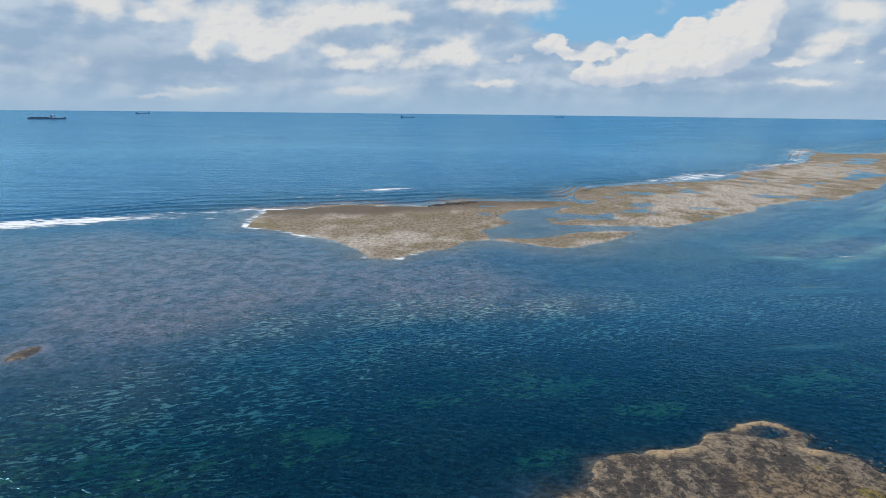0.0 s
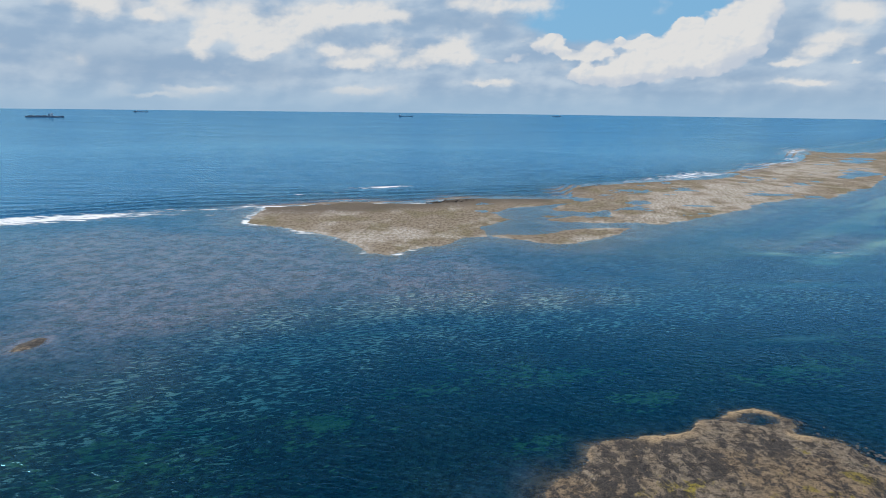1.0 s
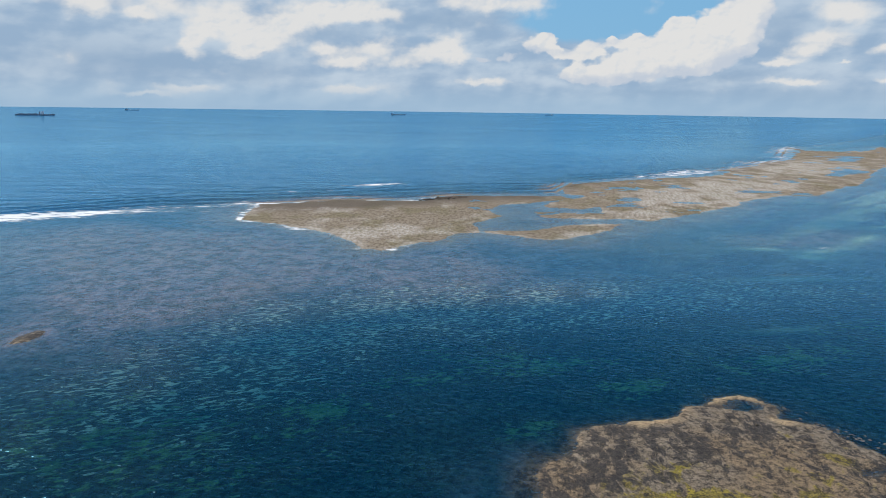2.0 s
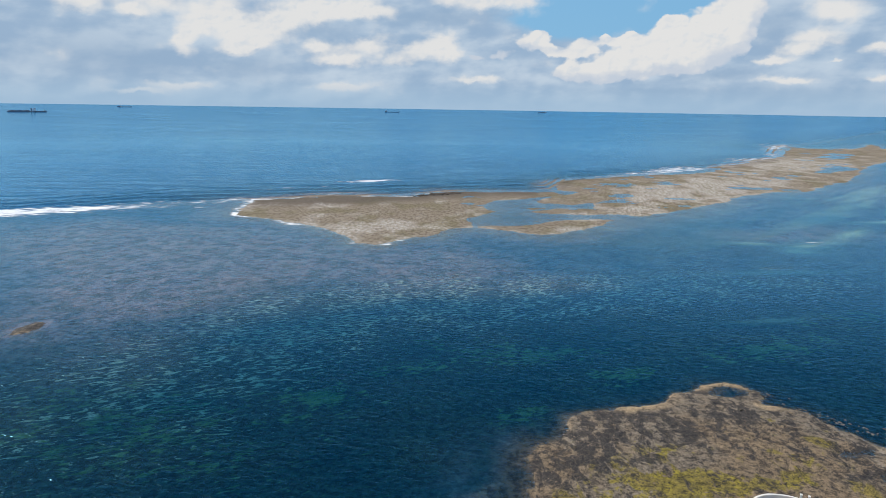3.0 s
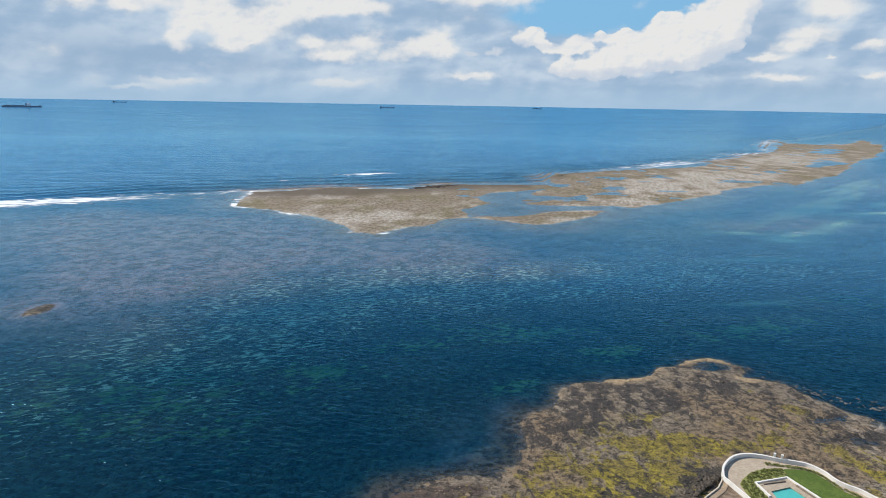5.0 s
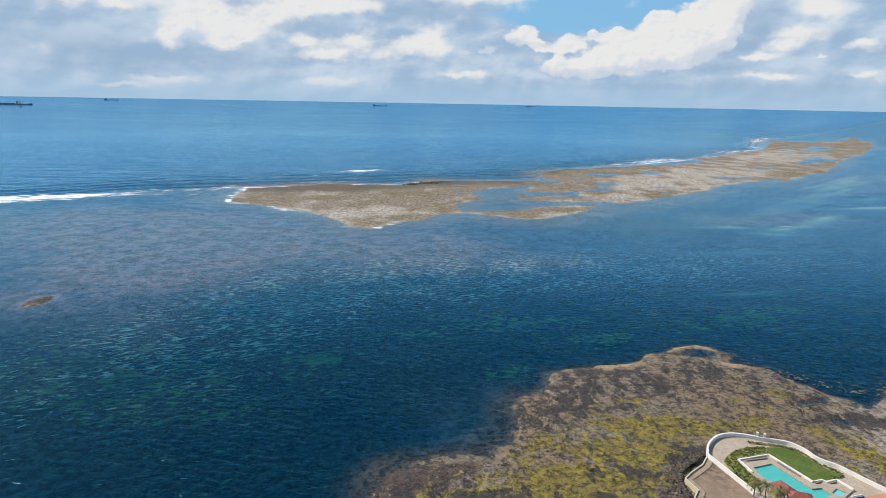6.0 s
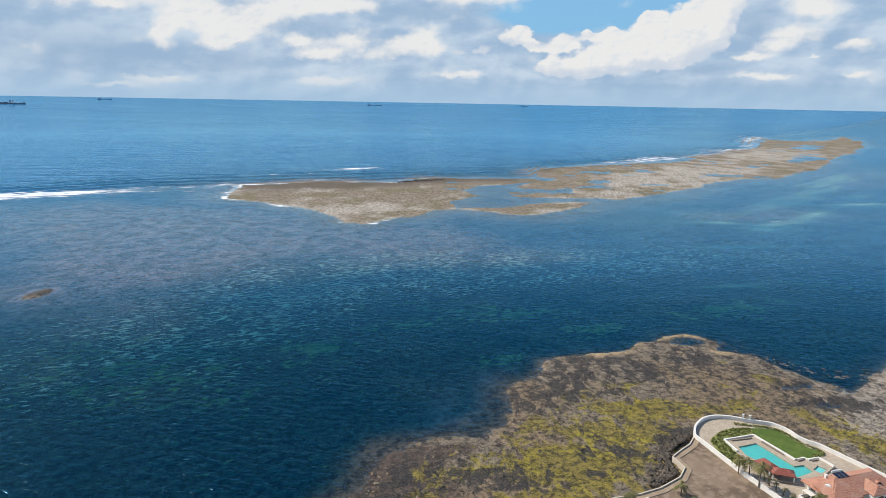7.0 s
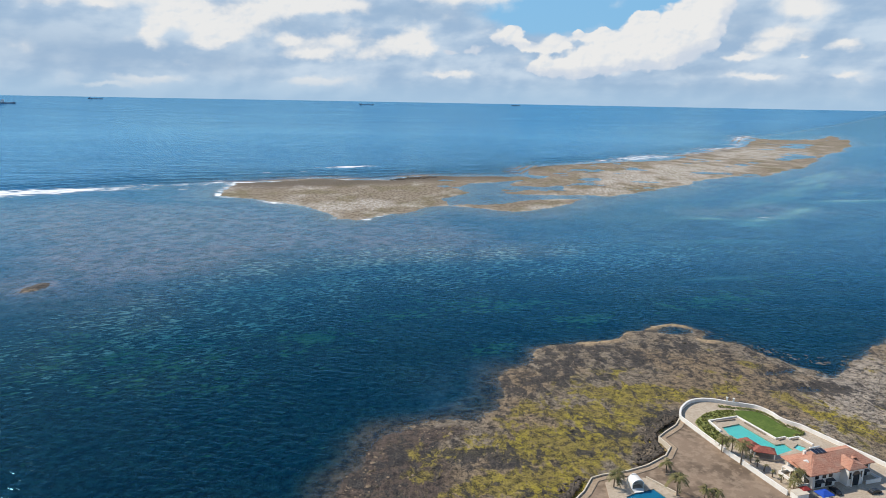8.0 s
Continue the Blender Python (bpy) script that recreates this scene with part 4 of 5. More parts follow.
shrubs("ground_cover", bed_spots, 6, "mixed low green and yellowish shrubs in the bed", "shrubs", (0.3, 0.6))
hedge_line = smooth_line([(133.5, 187.6), (140.0, 185.6), (146.2, 183.8), (150.4, 179.0), (152.8, 170.5), (156.8, 163.8), (152.0, 161.0)], 14)
shrubs("hedge", [(x + rng.uniform(-0.5, 0.5), y + rng.uniform(-0.5, 0.5), PLOT) for x, y in hedge_line], 7, "dark clipped shrubs along the lawn's edge", "hedge", (0.5, 1.0))

# pool with its raised deck
DECK_LINE = [(124.0, 175.0), (137.4, 178.4), (143.6, 159.4), (148.2, 160.6), (153.6, 160.4), (155.6, 154.6), (148.0, 149.0), (140.0, 145.6), (134.0, 144.6), (130.5, 148.6), (124.4, 162.5)]
BASIN = [(127.0, 170.1), (135.5, 172.8), (141.2, 155.7), (145.2, 156.4), (146.1, 151.7), (137.8, 148.2), (133.5, 150.8), (126.8, 164.1)]
TUB = [(146.9, 153.2), (150.2, 155.9), (152.2, 153.2), (148.4, 150.6)]


pool = thing("swimming_pool", pose(-1.6, -1.8, 0), "long turquoise swimming pool with a white deck", "pool")
part("deck", holed(DECK_LINE, [BASIN, TUB], PLOT - 0.1, PLOT + 0.55), PAVING, pool)
part("basin", prism(BASIN, PLOT - 0.05, PLOT + 0.05), TURQ, pool)
part("water_surface", film_of(BASIN, PLOT + 0.38), POOL_WATER, pool)
part("tub_basin", prism(TUB, PLOT - 0.05, PLOT + 0.1), TURQ, pool)
part("parapet", wall_along([(124.6, 166.4), (123.7, 175.2), (137.5, 178.8), (143.8, 159.8), (148.0, 160.9), (148.8, 159.6), (153.6, 161.0), (155.8, 154.8)], 0.8, PLOT, PLOT + 1.1), WHITE, pool, "white parapet wall")
for a, b in (((126.6, 176.2), (135.8, 178.0)), ((144.6, 160.6), (147.4, 161.6)), ((150.0, 160.6), (152.8, 161.2)), ((138.4, 175.0), (141.6, 165.0))):
    part("planter", wall_along([(a[0] - 0.3, a[1] - 1.6), (b[0] - 0.3, b[1] - 1.6)], 0.7, PLOT + 0.5, PLOT + 1.0), SCREED, pool, "grey stone planter")


def loft(bm, base, ridge, thick=0.25):
    """A hipped roof from its four eaves' corners to a ridge of two points, with a thick edge."""
    low = [bm.verts.new((x, y, z - thick)) for x, y, z in base]
    e = [bm.verts.new(p) for p in base]
    r = [bm.verts.new(p) for p in ridge]
    for k in range(4):
        bm.faces.new((low[k], low[(k + 1) % 4], e[(k + 1) % 4], e[k]))
    bm.faces.new(low[::-1])
    bm.faces.new((e[0], e[1], r[1], r[0])), bm.faces.new((e[1], e[2], r[1])), bm.faces.new((e[2], e[3], r[0], r[1])), bm.faces.new((e[3], e[0], r[0]))
    return bm


def pavilion(x, y, turn, lx, ly, high):
    p = thing("pavilion", pose(x, y, PLOT, 0, 0, turn), "open poolside pavilion with a red clay tile roof", "pavilion", "poolside pavilions")
    part("floor_slab", boxes((-lx / 2, -ly / 2, -0.1, lx / 2, ly / 2, 0.6)), PAVING, p)
    part("roof", loft(bmesh.new(), [(-lx / 2 - 0.4, -ly / 2 - 0.4, high), (lx / 2 + 0.4, -ly / 2 - 0.4, high), (lx / 2 + 0.4, ly / 2 + 0.4, high), (-lx / 2 - 0.4, ly / 2 + 0.4, high)],
                      [(-lx * 0.2, 0, high + 1.5), (lx * 0.2, 0, high + 1.5)]), RED_TILES, p)
    for sx in (-1, 1):
        for sy in (-1, 1):
            part("post", boxes((sx * lx / 2 - 0.2 - 0.2 * sx, sy * ly / 2 - 0.2 - 0.2 * sy, 0.6, sx * lx / 2 + 0.2 - 0.2 * sx, sy * ly / 2 + 0.2 - 0.2 * sy, high - 0.2)), WHITE, p)
    return p


pavilion(127.4, 151.2, -73, 7.0, 4.6, 3.0)
pavilion(130.4, 146.0, -20, 7.2, 4.2, 3.0)

# ---- the villa ----
HOUSE = pose(147.4, 133.0, PLOT, 0, 0, 13.5)
villa = thing("villa", HOUSE, "two-storey white villa with hipped red clay tile roofs", "house")
part("wall", boxes((-13.1, -5.5, 0, -3.2, 6.2, 6.0), (-3.2, -4.2, 0, 13.6, 6.2, 6.0), bevel=0.03), WHITE, villa, "white plastered walls")
part("roof", loft(bmesh.new(), [(-15.6, -6.3, 6.0), (14.6, -5.2, 6.0), (14.6, 7.0, 6.0), (-15.6, 7.0, 6.0)], [(-8.6, 0.4, 9.3), (8.6, 0.8, 9.3)]), TILES, villa)
part("roof", loft(bmesh.new(), [(-15.62, -6.7, 5.98), (-2.8, -6.7, 5.98), (-2.8, 2.4, 7.4), (-15.62, 2.4, 7.4)], [(-9.0, -1.0, 8.8), (-6.8, -1.0, 8.8)]), TILES, villa)


def arch_panel(bm, x0, x1, y0, y1, z0, z1, sides=8):
    """An upright slab with a round head, from z0 to z1 at its crown."""
    r = (x1 - x0) / 2
    pts = [(x0, z0), (x1, z0)] + [((x0 + x1) / 2 + r * math.cos(k * math.pi / sides), z1 - r + r * math.sin(k * math.pi / sides)) for k in range(sides + 1)]
    a, b = [bm.verts.new((x, y0, z)) for x, z in pts], [bm.verts.new((x, y1, z)) for x, z in pts]
    n = len(pts)
    bm.faces.new(a), bm.faces.new(b[::-1])
    for k in range(n):
        bm.faces.new((a[k], a[(k + 1) % n], b[(k + 1) % n], b[k]))
    return bm


# entry tower with a tall arch, towards the drive
tower = part("entry_tower", boxes((0.2, -7.4, 0, 7.2, -4.0, 6.6), bevel=0.03), WHITE, villa, "white entry tower")
part("arch", arch_panel(bmesh.new(), 2.0, 5.4, -7.46, -7.2, 0.0, 5.6), GLASS_DARK, tower, "tall dark arched entrance")
part("tower_roof", loft(bmesh.new(), [(-0.3, -8.0, 6.6), (7.7, -8.0, 6.6), (7.7, -1.0, 7.0), (-0.3, -1.0, 7.0)], [(3.7, -5.6, 8.4), (3.7, -1.2, 8.6)]), TILES, tower)
for x in (1.05, 5.95):
    part("window", boxes((x - 0.4, -7.45, 2.8, x + 0.4, -7.3, 5.2)), GLASS_DARK, tower, "tall narrow dark window")
    part("column", tube(bmesh.new(), [(x + (0.75 if x < 3 else -0.75), -7.7, 0), (x + (0.75 if x < 3 else -0.75), -7.7, 4.0)], [0.25, 0.22], 10), WHITE, tower)


def window(x, y, z, w, h, side=0):
    """side 0 looks towards the drive, 1 to the terrace in the west, 2 to the east."""
    m = pose(x, y, z, 0, 0, (0, -90, 90)[side])
    f = part("window", boxes((-w / 2 - 0.1, -0.06, -0.1, w / 2 + 0.1, 0.1, 0.0), (-w / 2 - 0.1, -0.06, h, w / 2 + 0.1, 0.1, h + 0.1), (-w / 2 - 0.1, -0.06, 0, -w / 2, 0.1, h), (w / 2, -0.06, 0, w / 2 + 0.1, 0.1, h),
                             (-0.04, -0.05, 0, 0.04, 0.05, h)), FRAME, villa)
    f.matrix_local = m
    part("pane", boxes((-w / 2, -0.02, 0, w / 2, 0.02, h)), GLASS_DARK, f)
    part("sill", boxes((-w / 2 - 0.2, -0.22, -0.18, w / 2 + 0.2, 0.04, -0.1)), WHITE, f)
    return f


for x in (-11.6, -8.4, -5.6):
    window(x, -5.52, 3.7, 1.4, 1.5)
for x in (-10.6, -6.0):
    window(x, -5.52, 0.5, 2.6, 2.0)
    a = boxes((-1.7, -1.3, 0, 1.7, 0, 0.1))
    for v in a.verts:
        v.co.z += v.co.y * 0.35
    part("awning", a, AWNING, villa).matrix_local = pose(x, -5.5, 3.1)
for x in (9.0, 11.8):
    window(x, -4.22, 3.7, 1.3, 1.5)
    window(x, -4.22, 0.6, 1.5, 1.9)
    a = boxes((-1.1, -1.1, 0, 1.1, 0, 0.1))
    for v in a.verts:
        v.co.z += v.co.y * 0.35
    part("awning", a, AWNING, villa).matrix_local = pose(x, -4.2, 3.0)
for y in (-3.0, 0.4, 3.6):
    window(-13.12, y, 3.6, 1.6, 1.7, 1)
    window(-13.12, y, 0.2, 2.0, 2.3, 1)
for y in (-1.5, 2.5):
    window(13.62, y, 3.6, 1.4, 1.5, 2)
# eyebrow dormers, chimney
part("dormer", arch_panel(bmesh.new(), -1.7, 1.7, -1.2, 1.6, 0, 1.6), WHITE, villa, "white rounded dormer").matrix_local = pose(-11.4, -0.4, 6.6, 0, 0, -60)
part("eyebrow", arch_panel(bmesh.new(), 5.6, 8.4, -3.4, -1.2, 6.4, 7.9), TILES, villa, "small rounded roof vent")
part("vent_opening", arch_panel(bmesh.new(), 5.9, 8.1, -3.46, -3.38, 6.6, 7.7), FRAME, villa)
part("chimney", boxes((-9.6, 2.6, 7.0, -8.8, 3.4, 9.3), (-9.7, 2.5, 9.3, -8.7, 3.5, 9.45), bevel=0.03), WHITE, villa)
# terrace in the west, low walls with balusters
terrace = part("terrace", boxes((-17.2, -4.2, 0, -13.1, 5.2, 0.5)), PAVING, villa, "raised paved terrace")
for r in ((-17.3, -4.3, 0.5, -16.9, 5.3, 1.6), (-16.9, -4.3, 0.5, -13.2, -3.9, 1.6), (-16.9, 4.9, 0.5, -13.2, 5.3, 1.6)):
    part("parapet", boxes(r, bevel=0.03), WHITE, terrace)
part("pergola", boxes((-15.9, 1.5, 3.0, -13.1, 5.4, 3.2), (-15.9, 1.5, 0.5, -15.6, 1.8, 3.0), (-15.9, 5.1, 0.5, -15.6, 5.4, 3.0)), WHITE, terrace)
porch = part("side_porch", boxes((8.0, -8.0, 0, 14.6, -4.2, 0.6)), PAVING, villa, "walled side porch")
for r in ((8.0, -8.2, 0.0, 14.8, -7.9, 1.5), (14.5, -7.9, 0.0, 14.8, -3.0, 1.5)):
    part("parapet", boxes(r, bevel=0.03), WHITE, porch)

# solar heater on the roof
solar = thing("solar_heater", HOUSE @ pose(-4.6, 1.6, 9.3, 6, 0, 0), "three dark solar panels with a white tank on the tiled roof", "solar panel")
for k in range(3):
    p = part("panel", boxes((-2.4 + k * 1.65, -1.3, 0.15, -0.9 + k * 1.65, 1.3, 0.25)), PANEL, solar)
    part("panel_frame", boxes((-2.44 + k * 1.65, -1.36, 0.1, -2.4 + k * 1.65, 1.36, 0.27), (-0.9 + k * 1.65, -1.36, 0.1, -0.86 + k * 1.65, 1.36, 0.27), (-2.4 + k * 1.65, 1.3, 0.1, -0.9 + k * 1.65, 1.36, 0.27)), STEEL, p)
part("tank", tube(bmesh.new(), [(-2.2, 1.75, 0.45), (-2.1, 1.75, 0.45), (2.1, 1.75, 0.45), (2.2, 1.75, 0.45)], [0.2, 0.33, 0.33, 0.2], 12), WHITE, solar)
for x, y in ((-2.4, -1.2), (2.3, -1.2), (-2.4, 1.2), (2.3, 1.2)):
    part("stand", boxes((x, y, -0.9, x + 0.1, y + 0.1, 0.12)), STEEL, solar)


# ---- palms ----
def palm(x, y, z, high, seed, label, spread_of=2.6, count=20):
    rng = random.Random(seed)
    t = thing("palm_tree", pose(x, y, z), label, "palm", "palms of the plots")
    bend = (rng.uniform(-0.5, 0.5), rng.uniform(-0.5, 0.5))
    line = [(bend[0] * (k / 8) ** 2, bend[1] * (k / 8) ** 2, -0.3 + (high + 0.3) * k / 8) for k in range(9)]
    part("trunk", tube(bmesh.new(), line, [0.34 - 0.02 * k - (0.06 if k > 0 else 0) for k in range(9)]), TRUNK, t)
    bm = bmesh.new()
    top = Vector(line[-1])
    for k in range(count):
        a = k * 2.4 + rng.uniform(-0.3, 0.3)
        rise, length = rng.uniform(-0.35, 1.1), spread_of * rng.uniform(0.85, 1.15)
        out = Vector((math.cos(a), math.sin(a), 0))
        side = Vector((-math.sin(a), math.cos(a), 0))
        pts = []
        for s in range(9):
            u = s / 8
            pts.append(top + out * length * (u - 0.12 * u * u) * math.cos(rise * 0.6) + Vector((0, 0, length * (math.sin(rise) * u - 0.75 * u * u))))
        for s in range(8):
            w = 0.07 * (1 - s / 9)
            bm.faces.new([bm.verts.new(p) for p in (pts[s] - side * w, pts[s] + side * w, pts[s + 1] + side * w, pts[s + 1] - side * w)])
            for h in (0.0, 0.5):
                c = pts[s].lerp(pts[s + 1], h)
                reach = 0.75 * math.sin(min(1.0, (s + h + 0.8) / 8) * 2.6) * spread_of / 2.6
                for d in (-1, 1):
                    tip = c + side * d * reach + out * reach * 0.5 - Vector((0, 0, reach * 0.55))
                    b = (pts[s + 1] - pts[s]) * 0.2
                    bm.faces.new([bm.verts.new(p) for p in (c - b, c + b, tip)])
    part("crown", bm, FROND, t)
    return t


PALMS = [(89.6, 137.0, 4.0), (87.4, 122.4, 7.4), (95.0, 118.6, 5.4), (99.0, 117.4, 4.8), (116.4, 150.3, 6.2), (119.4, 148.4, 6.4), (119.3, 141.4, 8.6), (131.6, 126.0, 6.4), (129.4, 124.6, 4.6), (70.4, 131.4, 4.5), (67.6, 128.0, 5.0)]
for k, (x, y, high) in enumerate(PALMS):
    palm(x, y, PLOT if x > 121 else YARD, high, 40 + k, "tall coconut palm with drooping green fronds" if high > 7 else "short palm with yellowish green fronds", 4.3 if high > 7 else 3.2, 22)
for k, (x, y) in enumerate(((123.6, 142.3), (124.6, 139.6), (125.4, 136.4), (126.4, 132.6), (127.6, 129.2), (128.8, 125.8))):
    palm(x, y, PLOT, 2.7, 60 + k, "small grey-green palm in a row by the white side wall", 1.3, 14)

# ---- the neighbour's pool and white cabana ----
POOL2 = [(69.0, 112.0), (70.0, 122.2), (74.0, 124.2), (81.0, 126.4), (84.4, 119.0), (84.0, 112.0)]
pool2 = thing("swimming_pool", pose(0, 0, 0), "deep blue swimming pool in a pale paved deck", "pool")
part("deck", holed([(62.0, 108.0), (65.5, 130.8), (71.0, 133.6), (80.8, 133.0), (87.8, 122.6), (90.0, 108.0)], [POOL2], YARD - 0.1, YARD + 0.35), PAVING, pool2)
part("basin", prism(POOL2, YARD - 0.05, YARD + 0.05), BLUE_POOL, pool2)
part("water_surface", film_of(POOL2, YARD + 0.22), POOL_WATER, pool2)
cabana = thing("cabana", pose(75.2, 128.2, YARD + 0.35, 0, 0, 8) @ Matrix.Scale(0.84, 4), "white rounded concrete cabana at the blue pool", "cabana")
bm = bmesh.new()
for s in range(13):
    a0, a1 = math.pi * s / 13, math.pi * (s + 1) / 13
    q = [(2.6 * math.cos(a), 2.2 + 1.9 * math.sin(a)) for a in (a0, a1)]
    i = [(2.3 * math.cos(a), 2.2 + 1.6 * math.sin(a)) for a in (a0, a1)]
    for ya, yb in ((-2.2, 2.4),):
        vs = [bm.verts.new((x, y, z)) for y in (ya, yb) for x, z in (q[0], q[1], i[1], i[0])]
        for f in ((0, 1, 5, 4), (2, 3, 7, 6), (0, 1, 2, 3), (4, 5, 6, 7)):
            bm.faces.new([vs[k] for k in f])
part("vault", bm, WHITE, cabana)
part("wall", boxes((-2.6, -2.2, 0, -2.3, 2.4, 2.2), bevel=0.02), WHITE, cabana)
part("wall", boxes((2.3, -2.2, 0, 2.6, 2.4, 2.2), bevel=0.02), WHITE, cabana)
part("back_wall", arch_panel(bmesh.new(), -2.5, 2.5, 2.1, 2.4, 0, 4.4), WHITE, cabana)
part("steps", boxes((-2.6, -3.6, 0, 1.8, -2.2, 0.5), (-2.6, -4.6, 0, 1.4, -3.6, 0.25), bevel=0.03), WHITE, cabana)
part("seat", boxes((-2.2, 1.0, 0, 2.2, 2.0, 0.5), bevel=0.05), WHITE, cabana)
solid("screen_wall", wall_along([(80.9, 133.2), (84.0, 129.0), (88.0, 122.8)], 0.35, YARD, YARD + 0.9), CREAM, "low cream wall behind the blue pool", "wall")


# ---- drive: cars, canopies ----
def car(m, mat, label):
    c = thing("car", m, label, "car", "parked cars")
    prof = [(-2.15, 0.35), (-2.2, 0.75), (-1.5, 0.95), (-0.95, 1.42), (0.75, 1.45), (1.45, 1.0), (2.1, 0.9), (2.15, 0.35)]
    bm = bmesh.new()
    a, b = [bm.verts.new((x, -0.85 + 0.12 * (z > 1.2), z)) for x, z in prof], [bm.verts.new((x, 0.85 - 0.12 * (z > 1.2), z)) for x, z in prof]
    n = len(prof)
    bm.faces.new(a), bm.faces.new(b[::-1])
    for k in range(n):
        bm.faces.new((a[k], a[(k + 1) % n], b[(k + 1) % n], b[k]))
    part("body", bm, mat, c)
    for s in (-1, 1):
        part("side_window", boxes((-1.0, s * 0.84 - 0.02, 1.0, 0.9, s * 0.84 + 0.02, 1.32)), GLASS_DARK, c)
        for x in (-1.35, 1.35):
            w = part("wheel", tube(bmesh.new(), [(x, s * 0.72, 0.33), (x, s * 0.9, 0.33)], [0.33, 0.33], 14), RUBBER, c)
            part("rim", tube(bmesh.new(), [(x, s * 0.88, 0.33), (x, s * 0.92, 0.33)], [0.2, 0.18], 10), STEEL, w)
    for x, lean in ((-1.25, 1), (1.1, -1)):
        part("windscreen", prism([(x - 0.24, -0.68), (x + 0.24, -0.68), (x + 0.24, 0.68), (x - 0.24, 0.68)], 1.235, 1.255), GLASS_DARK, c).matrix_local = Matrix.Translation((x, 0, 1.245)) @ pose(0, 0, 0, 0, -40 * lean, 0) @ Matrix.Translation((-x, 0, -1.245))
    return c


car(pose(156.6, 121.9, PLOT, 0, 0, 10), CAR_DARK, "dark parked car in the villa's drive")
car(pose(143.0, 122.6, PLOT, 0, 0, 100), CAR_DARK, "dark parked car before the white villa")


def canopy(x, y, turn, lx, ly, high, cloth, label):
    c = thing("canopy", pose(x, y, PLOT, 0, 0, turn), label, "canopy", "drive canopies")
    part("cloth", loft(bmesh.new(), [(-lx / 2, -ly / 2, high), (lx / 2, -ly / 2, high), (lx / 2, ly / 2, high), (-lx / 2, ly / 2, high)], [(-0.4, 0, high + 0.8), (0.4, 0, high + 0.8)], 0.15), cloth, c)
    for sx in (-1, 1):
        for sy in (-1, 1):
            part("pole", tube(bmesh.new(), [(sx * (lx / 2 - 0.1), sy * (ly / 2 - 0.1), 0), (sx * (lx / 2 - 0.1), sy * (ly / 2 - 0.1), high - 0.1)], [0.05, 0.05], 6), STEEL, c)


canopy(136.2, 118.6, 14, 5.0, 4.0, 2.5, BLUE_CLOTH, "bright blue canvas canopy over the drive")
canopy(131.4, 121.6, 14, 3.4, 2.6, 2.4, RED_CLOTH, "dark red canvas canopy beside the blue one")
gate = thing("gatehouse", pose(128.6, 119.8, PLOT, 0, 0, 12), "small white walled gate shelter beside the side wall", "gatehouse")
part("wall", boxes((-2.4, -1.6, 0, -2.1, 1.6, 2.2), (-2.1, 1.3, 0, 2.2, 1.6, 2.2), (-2.1, -1.6, 0, 2.2, -1.3, 2.2), bevel=0.03), WHITE, gate)
part("roof", boxes((-2.6, -1.8, 2.2, 2.4, 1.8, 2.4), bevel=0.04), CREAM, gate)


# ---- ships off the reef ----
def ship(x, y, turn, length, label, house_at=0.3):
    """The hull runs along x; the deckhouse stands at house_at of the length from the middle."""
    z = float(bowl(np.array([x]), np.array([y]))[0])
    s = thing("ship", pose(x, y, z, 0, 0, turn), label, "ship", "ships at sea")
    half, wide, free = length / 2, length * 0.07, length * 0.026
    bm = bmesh.new()
    plan = [(-half, -wide * 0.8), (half * 0.7, -wide), (half * 0.9, -wide * 0.6), (half, 0), (half * 0.9, wide * 0.6), (half * 0.7, wide), (-half, wide * 0.8)]
    low = [bm.verts.new((px * 0.97, py * 0.9, -3)) for px, py in plan]
    top = [bm.verts.new((px, py, free + (free * 0.4 if px > half * 0.8 else 0))) for px, py in plan]
    n = len(plan)
    bm.faces.new(low[::-1]), bm.faces.new(top)
    for k in range(n):
        bm.faces.new((low[k], low[(k + 1) % n], top[(k + 1) % n], top[k]))
    part("hull", bm, HULL, s)
    hx, d = house_at * length, length * 0.04
    part("deckhouse", boxes((hx - d, -wide * 0.8, free, hx + d, wide * 0.8, free + length * 0.06), (hx - d * 0.6, -wide * 0.95, free + length * 0.06, hx + d, wide * 0.95, free + length * 0.085)), DECKHOUSE, s)
    part("funnel", boxes((hx - d * 2.2, -wide * 0.2, free, hx - d * 1.3, wide * 0.2, free + length * 0.075)), HULL, s)
    rng = random.Random(int(length))
    for k in range(9):
        px = -half * 0.85 + k * (half + hx - d * 3) / 10
        part("cargo", boxes((px - length * 0.035, -wide * 0.7, free, px + length * 0.035, wide * 0.7, free + length * rng.uniform(0.008, 0.026))), HULL, s)
    part("mast", tube(bmesh.new(), [(half * 0.88, 0, free), (half * 0.88, 0, free + length * 0.05)], [0.8, 0.5], 6), HULL, s)
    return s


def out_at(bearing, r):
    return r * math.sin(radians(bearing)), r * math.cos(radians(bearing)) - 30


ship(*out_at(-30.4, 4380), 30, 190, "long grey cargo ship with a white deckhouse", 0.18)
ship(*out_at(-3.1, 4640), 4, 100, "small distant cargo ship on the sea", -0.38)
ship(*out_at(-24.0, 4760), 24, 85, "faint distant cargo ship near the horizon", -0.3)
ship(*out_at(9.6, 4780), -8, 62, "dark distant freighter near the horizon", 0.3)

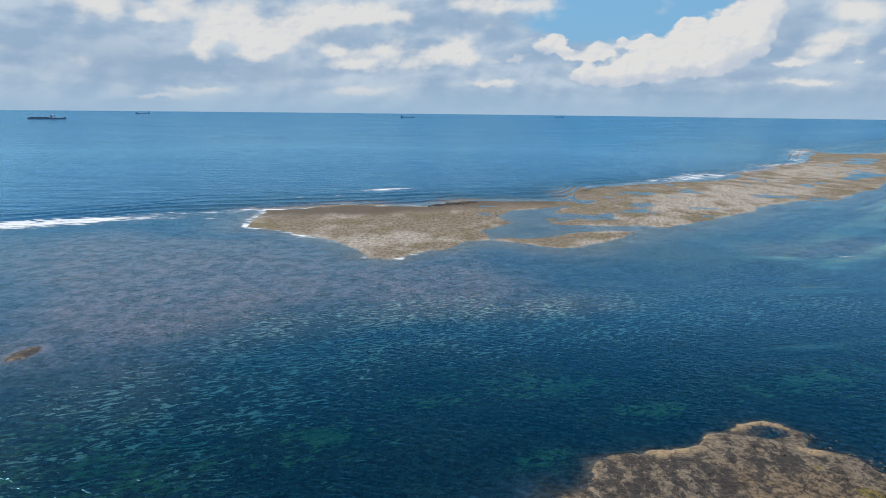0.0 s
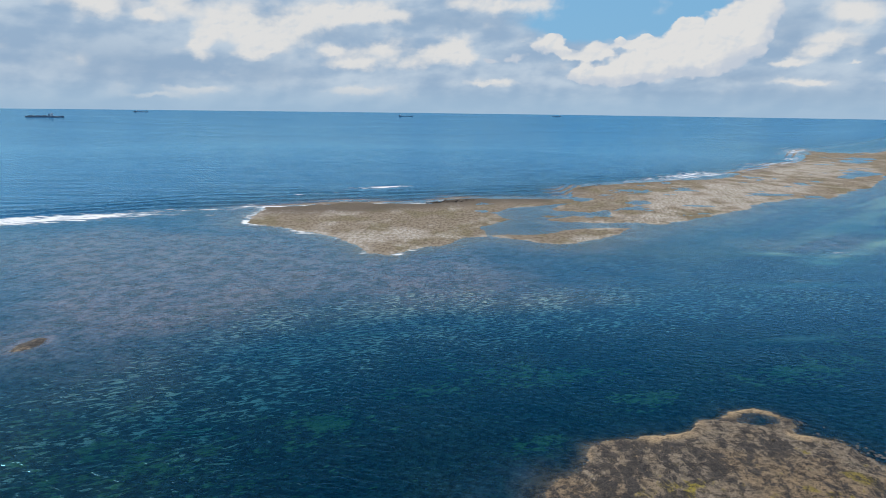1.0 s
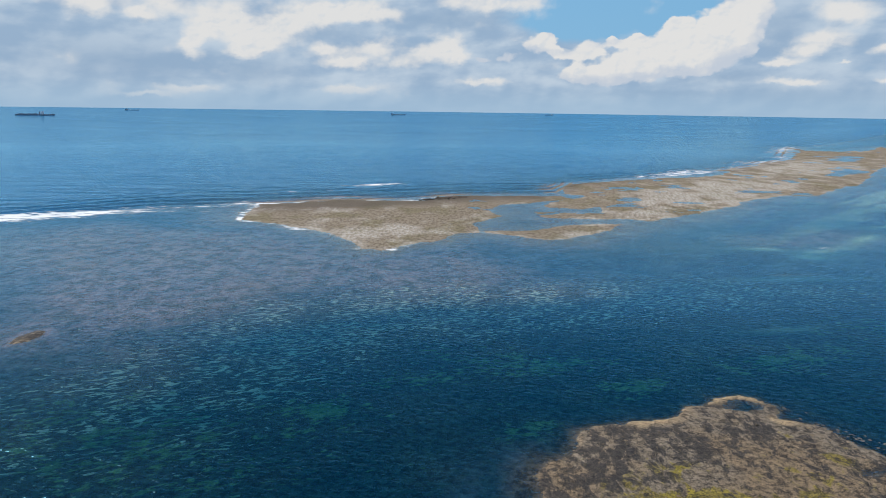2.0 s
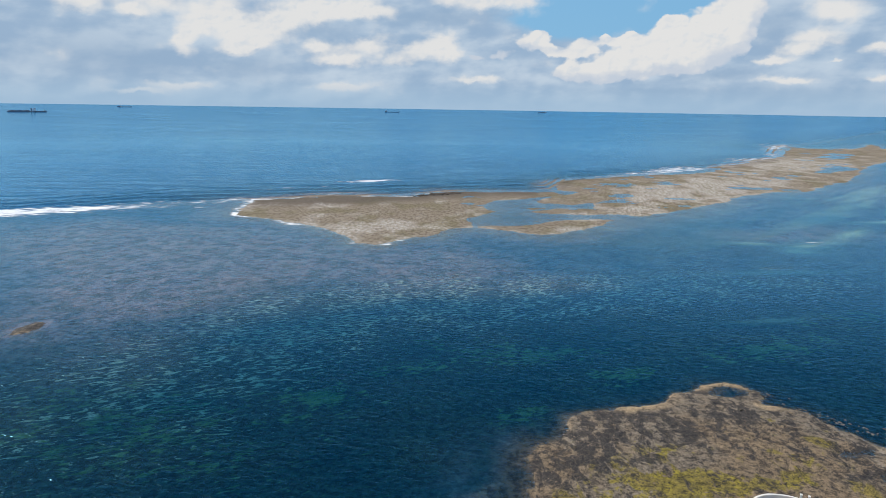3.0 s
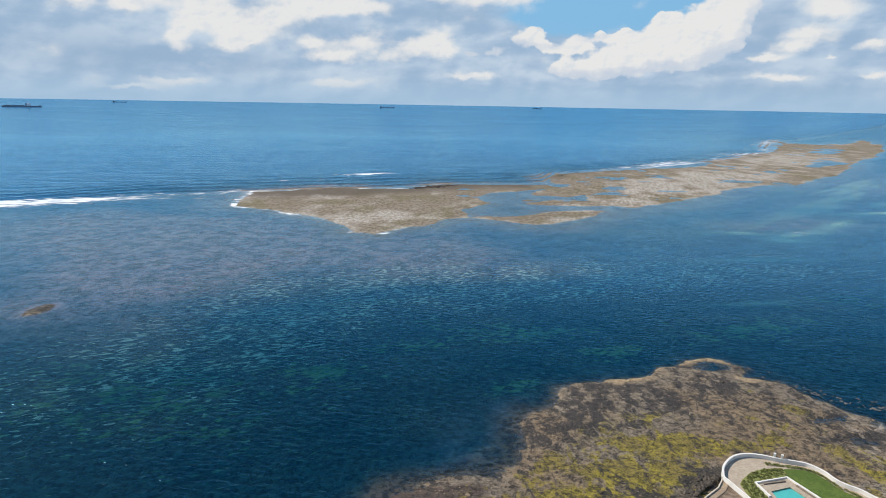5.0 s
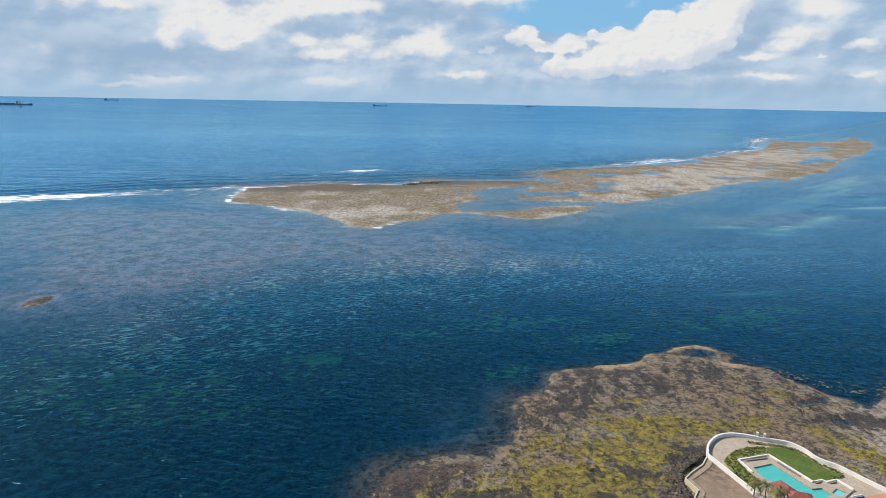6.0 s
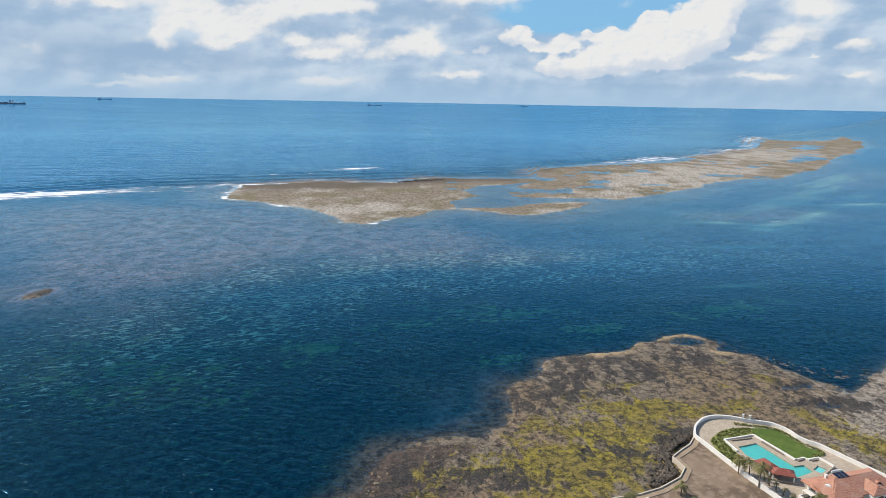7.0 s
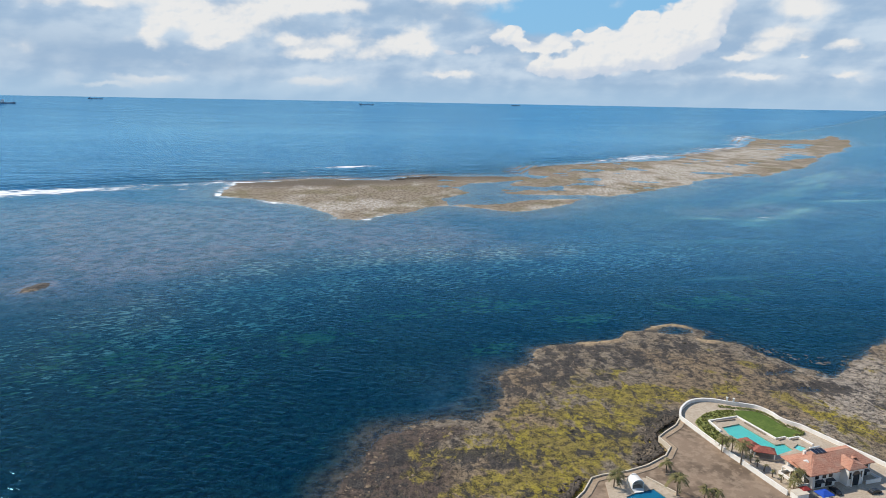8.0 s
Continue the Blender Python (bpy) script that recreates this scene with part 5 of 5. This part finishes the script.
# ---- stones ----
rng = random.Random(11)
rows = []
for a, b, count in (((112.5, 180.5), (98.5, 168.0), 150), ((98.5, 168.0), (94.5, 160.0), 70), ((95.0, 160.0), (95.0, 151.5), 80), ((95.0, 151.5), (84.0, 143.5), 90), ((60.0, 135.0), (50.0, 121.0), 110)):
    for _ in range(count):
        t, o = rng.random(), abs(rng.gauss(0, 2.4)) + 0.3
        dx, dy = b[0] - a[0], b[1] - a[1]
        k = math.hypot(dx, dy)
        rows.append((a[0] + dx * t + dy / k * o, a[1] + dy * t - dx / k * o, max(0.7, 2.0 - 0.35 * o), rng.uniform(0.35, 1.1), rng.uniform(0.5, 0.9)))
boulders("revetment", rows, DARK_ROCK, 12, "dark broken rocks heaped below the low yard wall")
pick = np.random.RandomState(17)
cx, cy = pick.uniform(-40, 260, 9000), pick.uniform(110, 312, 9000)
cd = land(cx, cy)[0]
keep = np.where((cd > -3) & (cd < 9), pick.uniform(0, 1, 9000) < 0.6, (cd > 9) & (pick.uniform(0, 1, 9000) < 0.1))
rows = [(x, y, 0.0, rng.uniform(0.15, 0.6) * (2.0 if rng.random() < 0.05 else 1), rng.uniform(0.2, 0.4)) for x, y in zip(cx[keep].tolist(), cy[keep].tolist())]
zs = ground_at([r[:2] for r in rows])
boulders("reef_stones", [(x, y, float(z), s, f) for (x, y, _, s, f), z in zip(rows, zs)], TAN_ROCK, 13, "loose tan stones strewn along the reef's edge")
cx, cy = pick.uniform(-20, 240, 6500), pick.uniform(112, 290, 6500)
cd = land(cx, cy)[0]
walls = np.array(LOW_WALL + [(133, 98)] + [(184, 98)] + GARDEN_WALL[::-1])
keep = (cd > 6) & (inside(cx, cy, walls.tolist()) < -6)
rows = [(x, y, rng.uniform(0.18, 0.55) * (1.8 if rng.random() < 0.04 else 1), rng.uniform(0.35, 0.7)) for x, y in zip(cx[keep].tolist(), cy[keep].tolist())]
zs = ground_at([r[:2] for r in rows])
boulders("flat_stones", [(x, y, float(z), s, f) for (x, y, s, f), z in zip(rows, zs)], BROWN_ROCK, 16, "loose weathered brown stones strewn over the rock flat")
rows = []
for _ in range(170):
    t = rng.random()
    x, y = -20 + 78 * t + rng.gauss(0, 5), 1040 + 52 * t + rng.gauss(0, 5)
    rows.append((x, y, 0.3, rng.uniform(0.4, 2.6) * (1.2 - abs(t - 0.5)), rng.uniform(0.4, 0.8)))
for _ in range(60):
    t = rng.random()
    rows.append((251 + 76 * t + rng.gauss(0, 3), 1242 + 108 * t + rng.gauss(0, 3), 0.1, rng.uniform(0.5, 1.7), 0.5))
boulders("reef_crest_rocks", rows, DARK_ROCK, 14, "black rocks on the outer edge of the reef")
rows = []
for _ in range(90):
    t = rng.random()
    x, y = 174 + 62 * t + rng.gauss(0, 4), 284 - 44 * t - 18 * math.sin(math.pi * t) + abs(rng.gauss(0, 5.5))
    rows.append((x, y, 0.02, rng.uniform(0.3, 1.3), rng.uniform(0.08, 0.16)))
boulders("shore_plates", rows, PALE_ROCK, 15, "flat pale rock plates breaking the water along the shore")
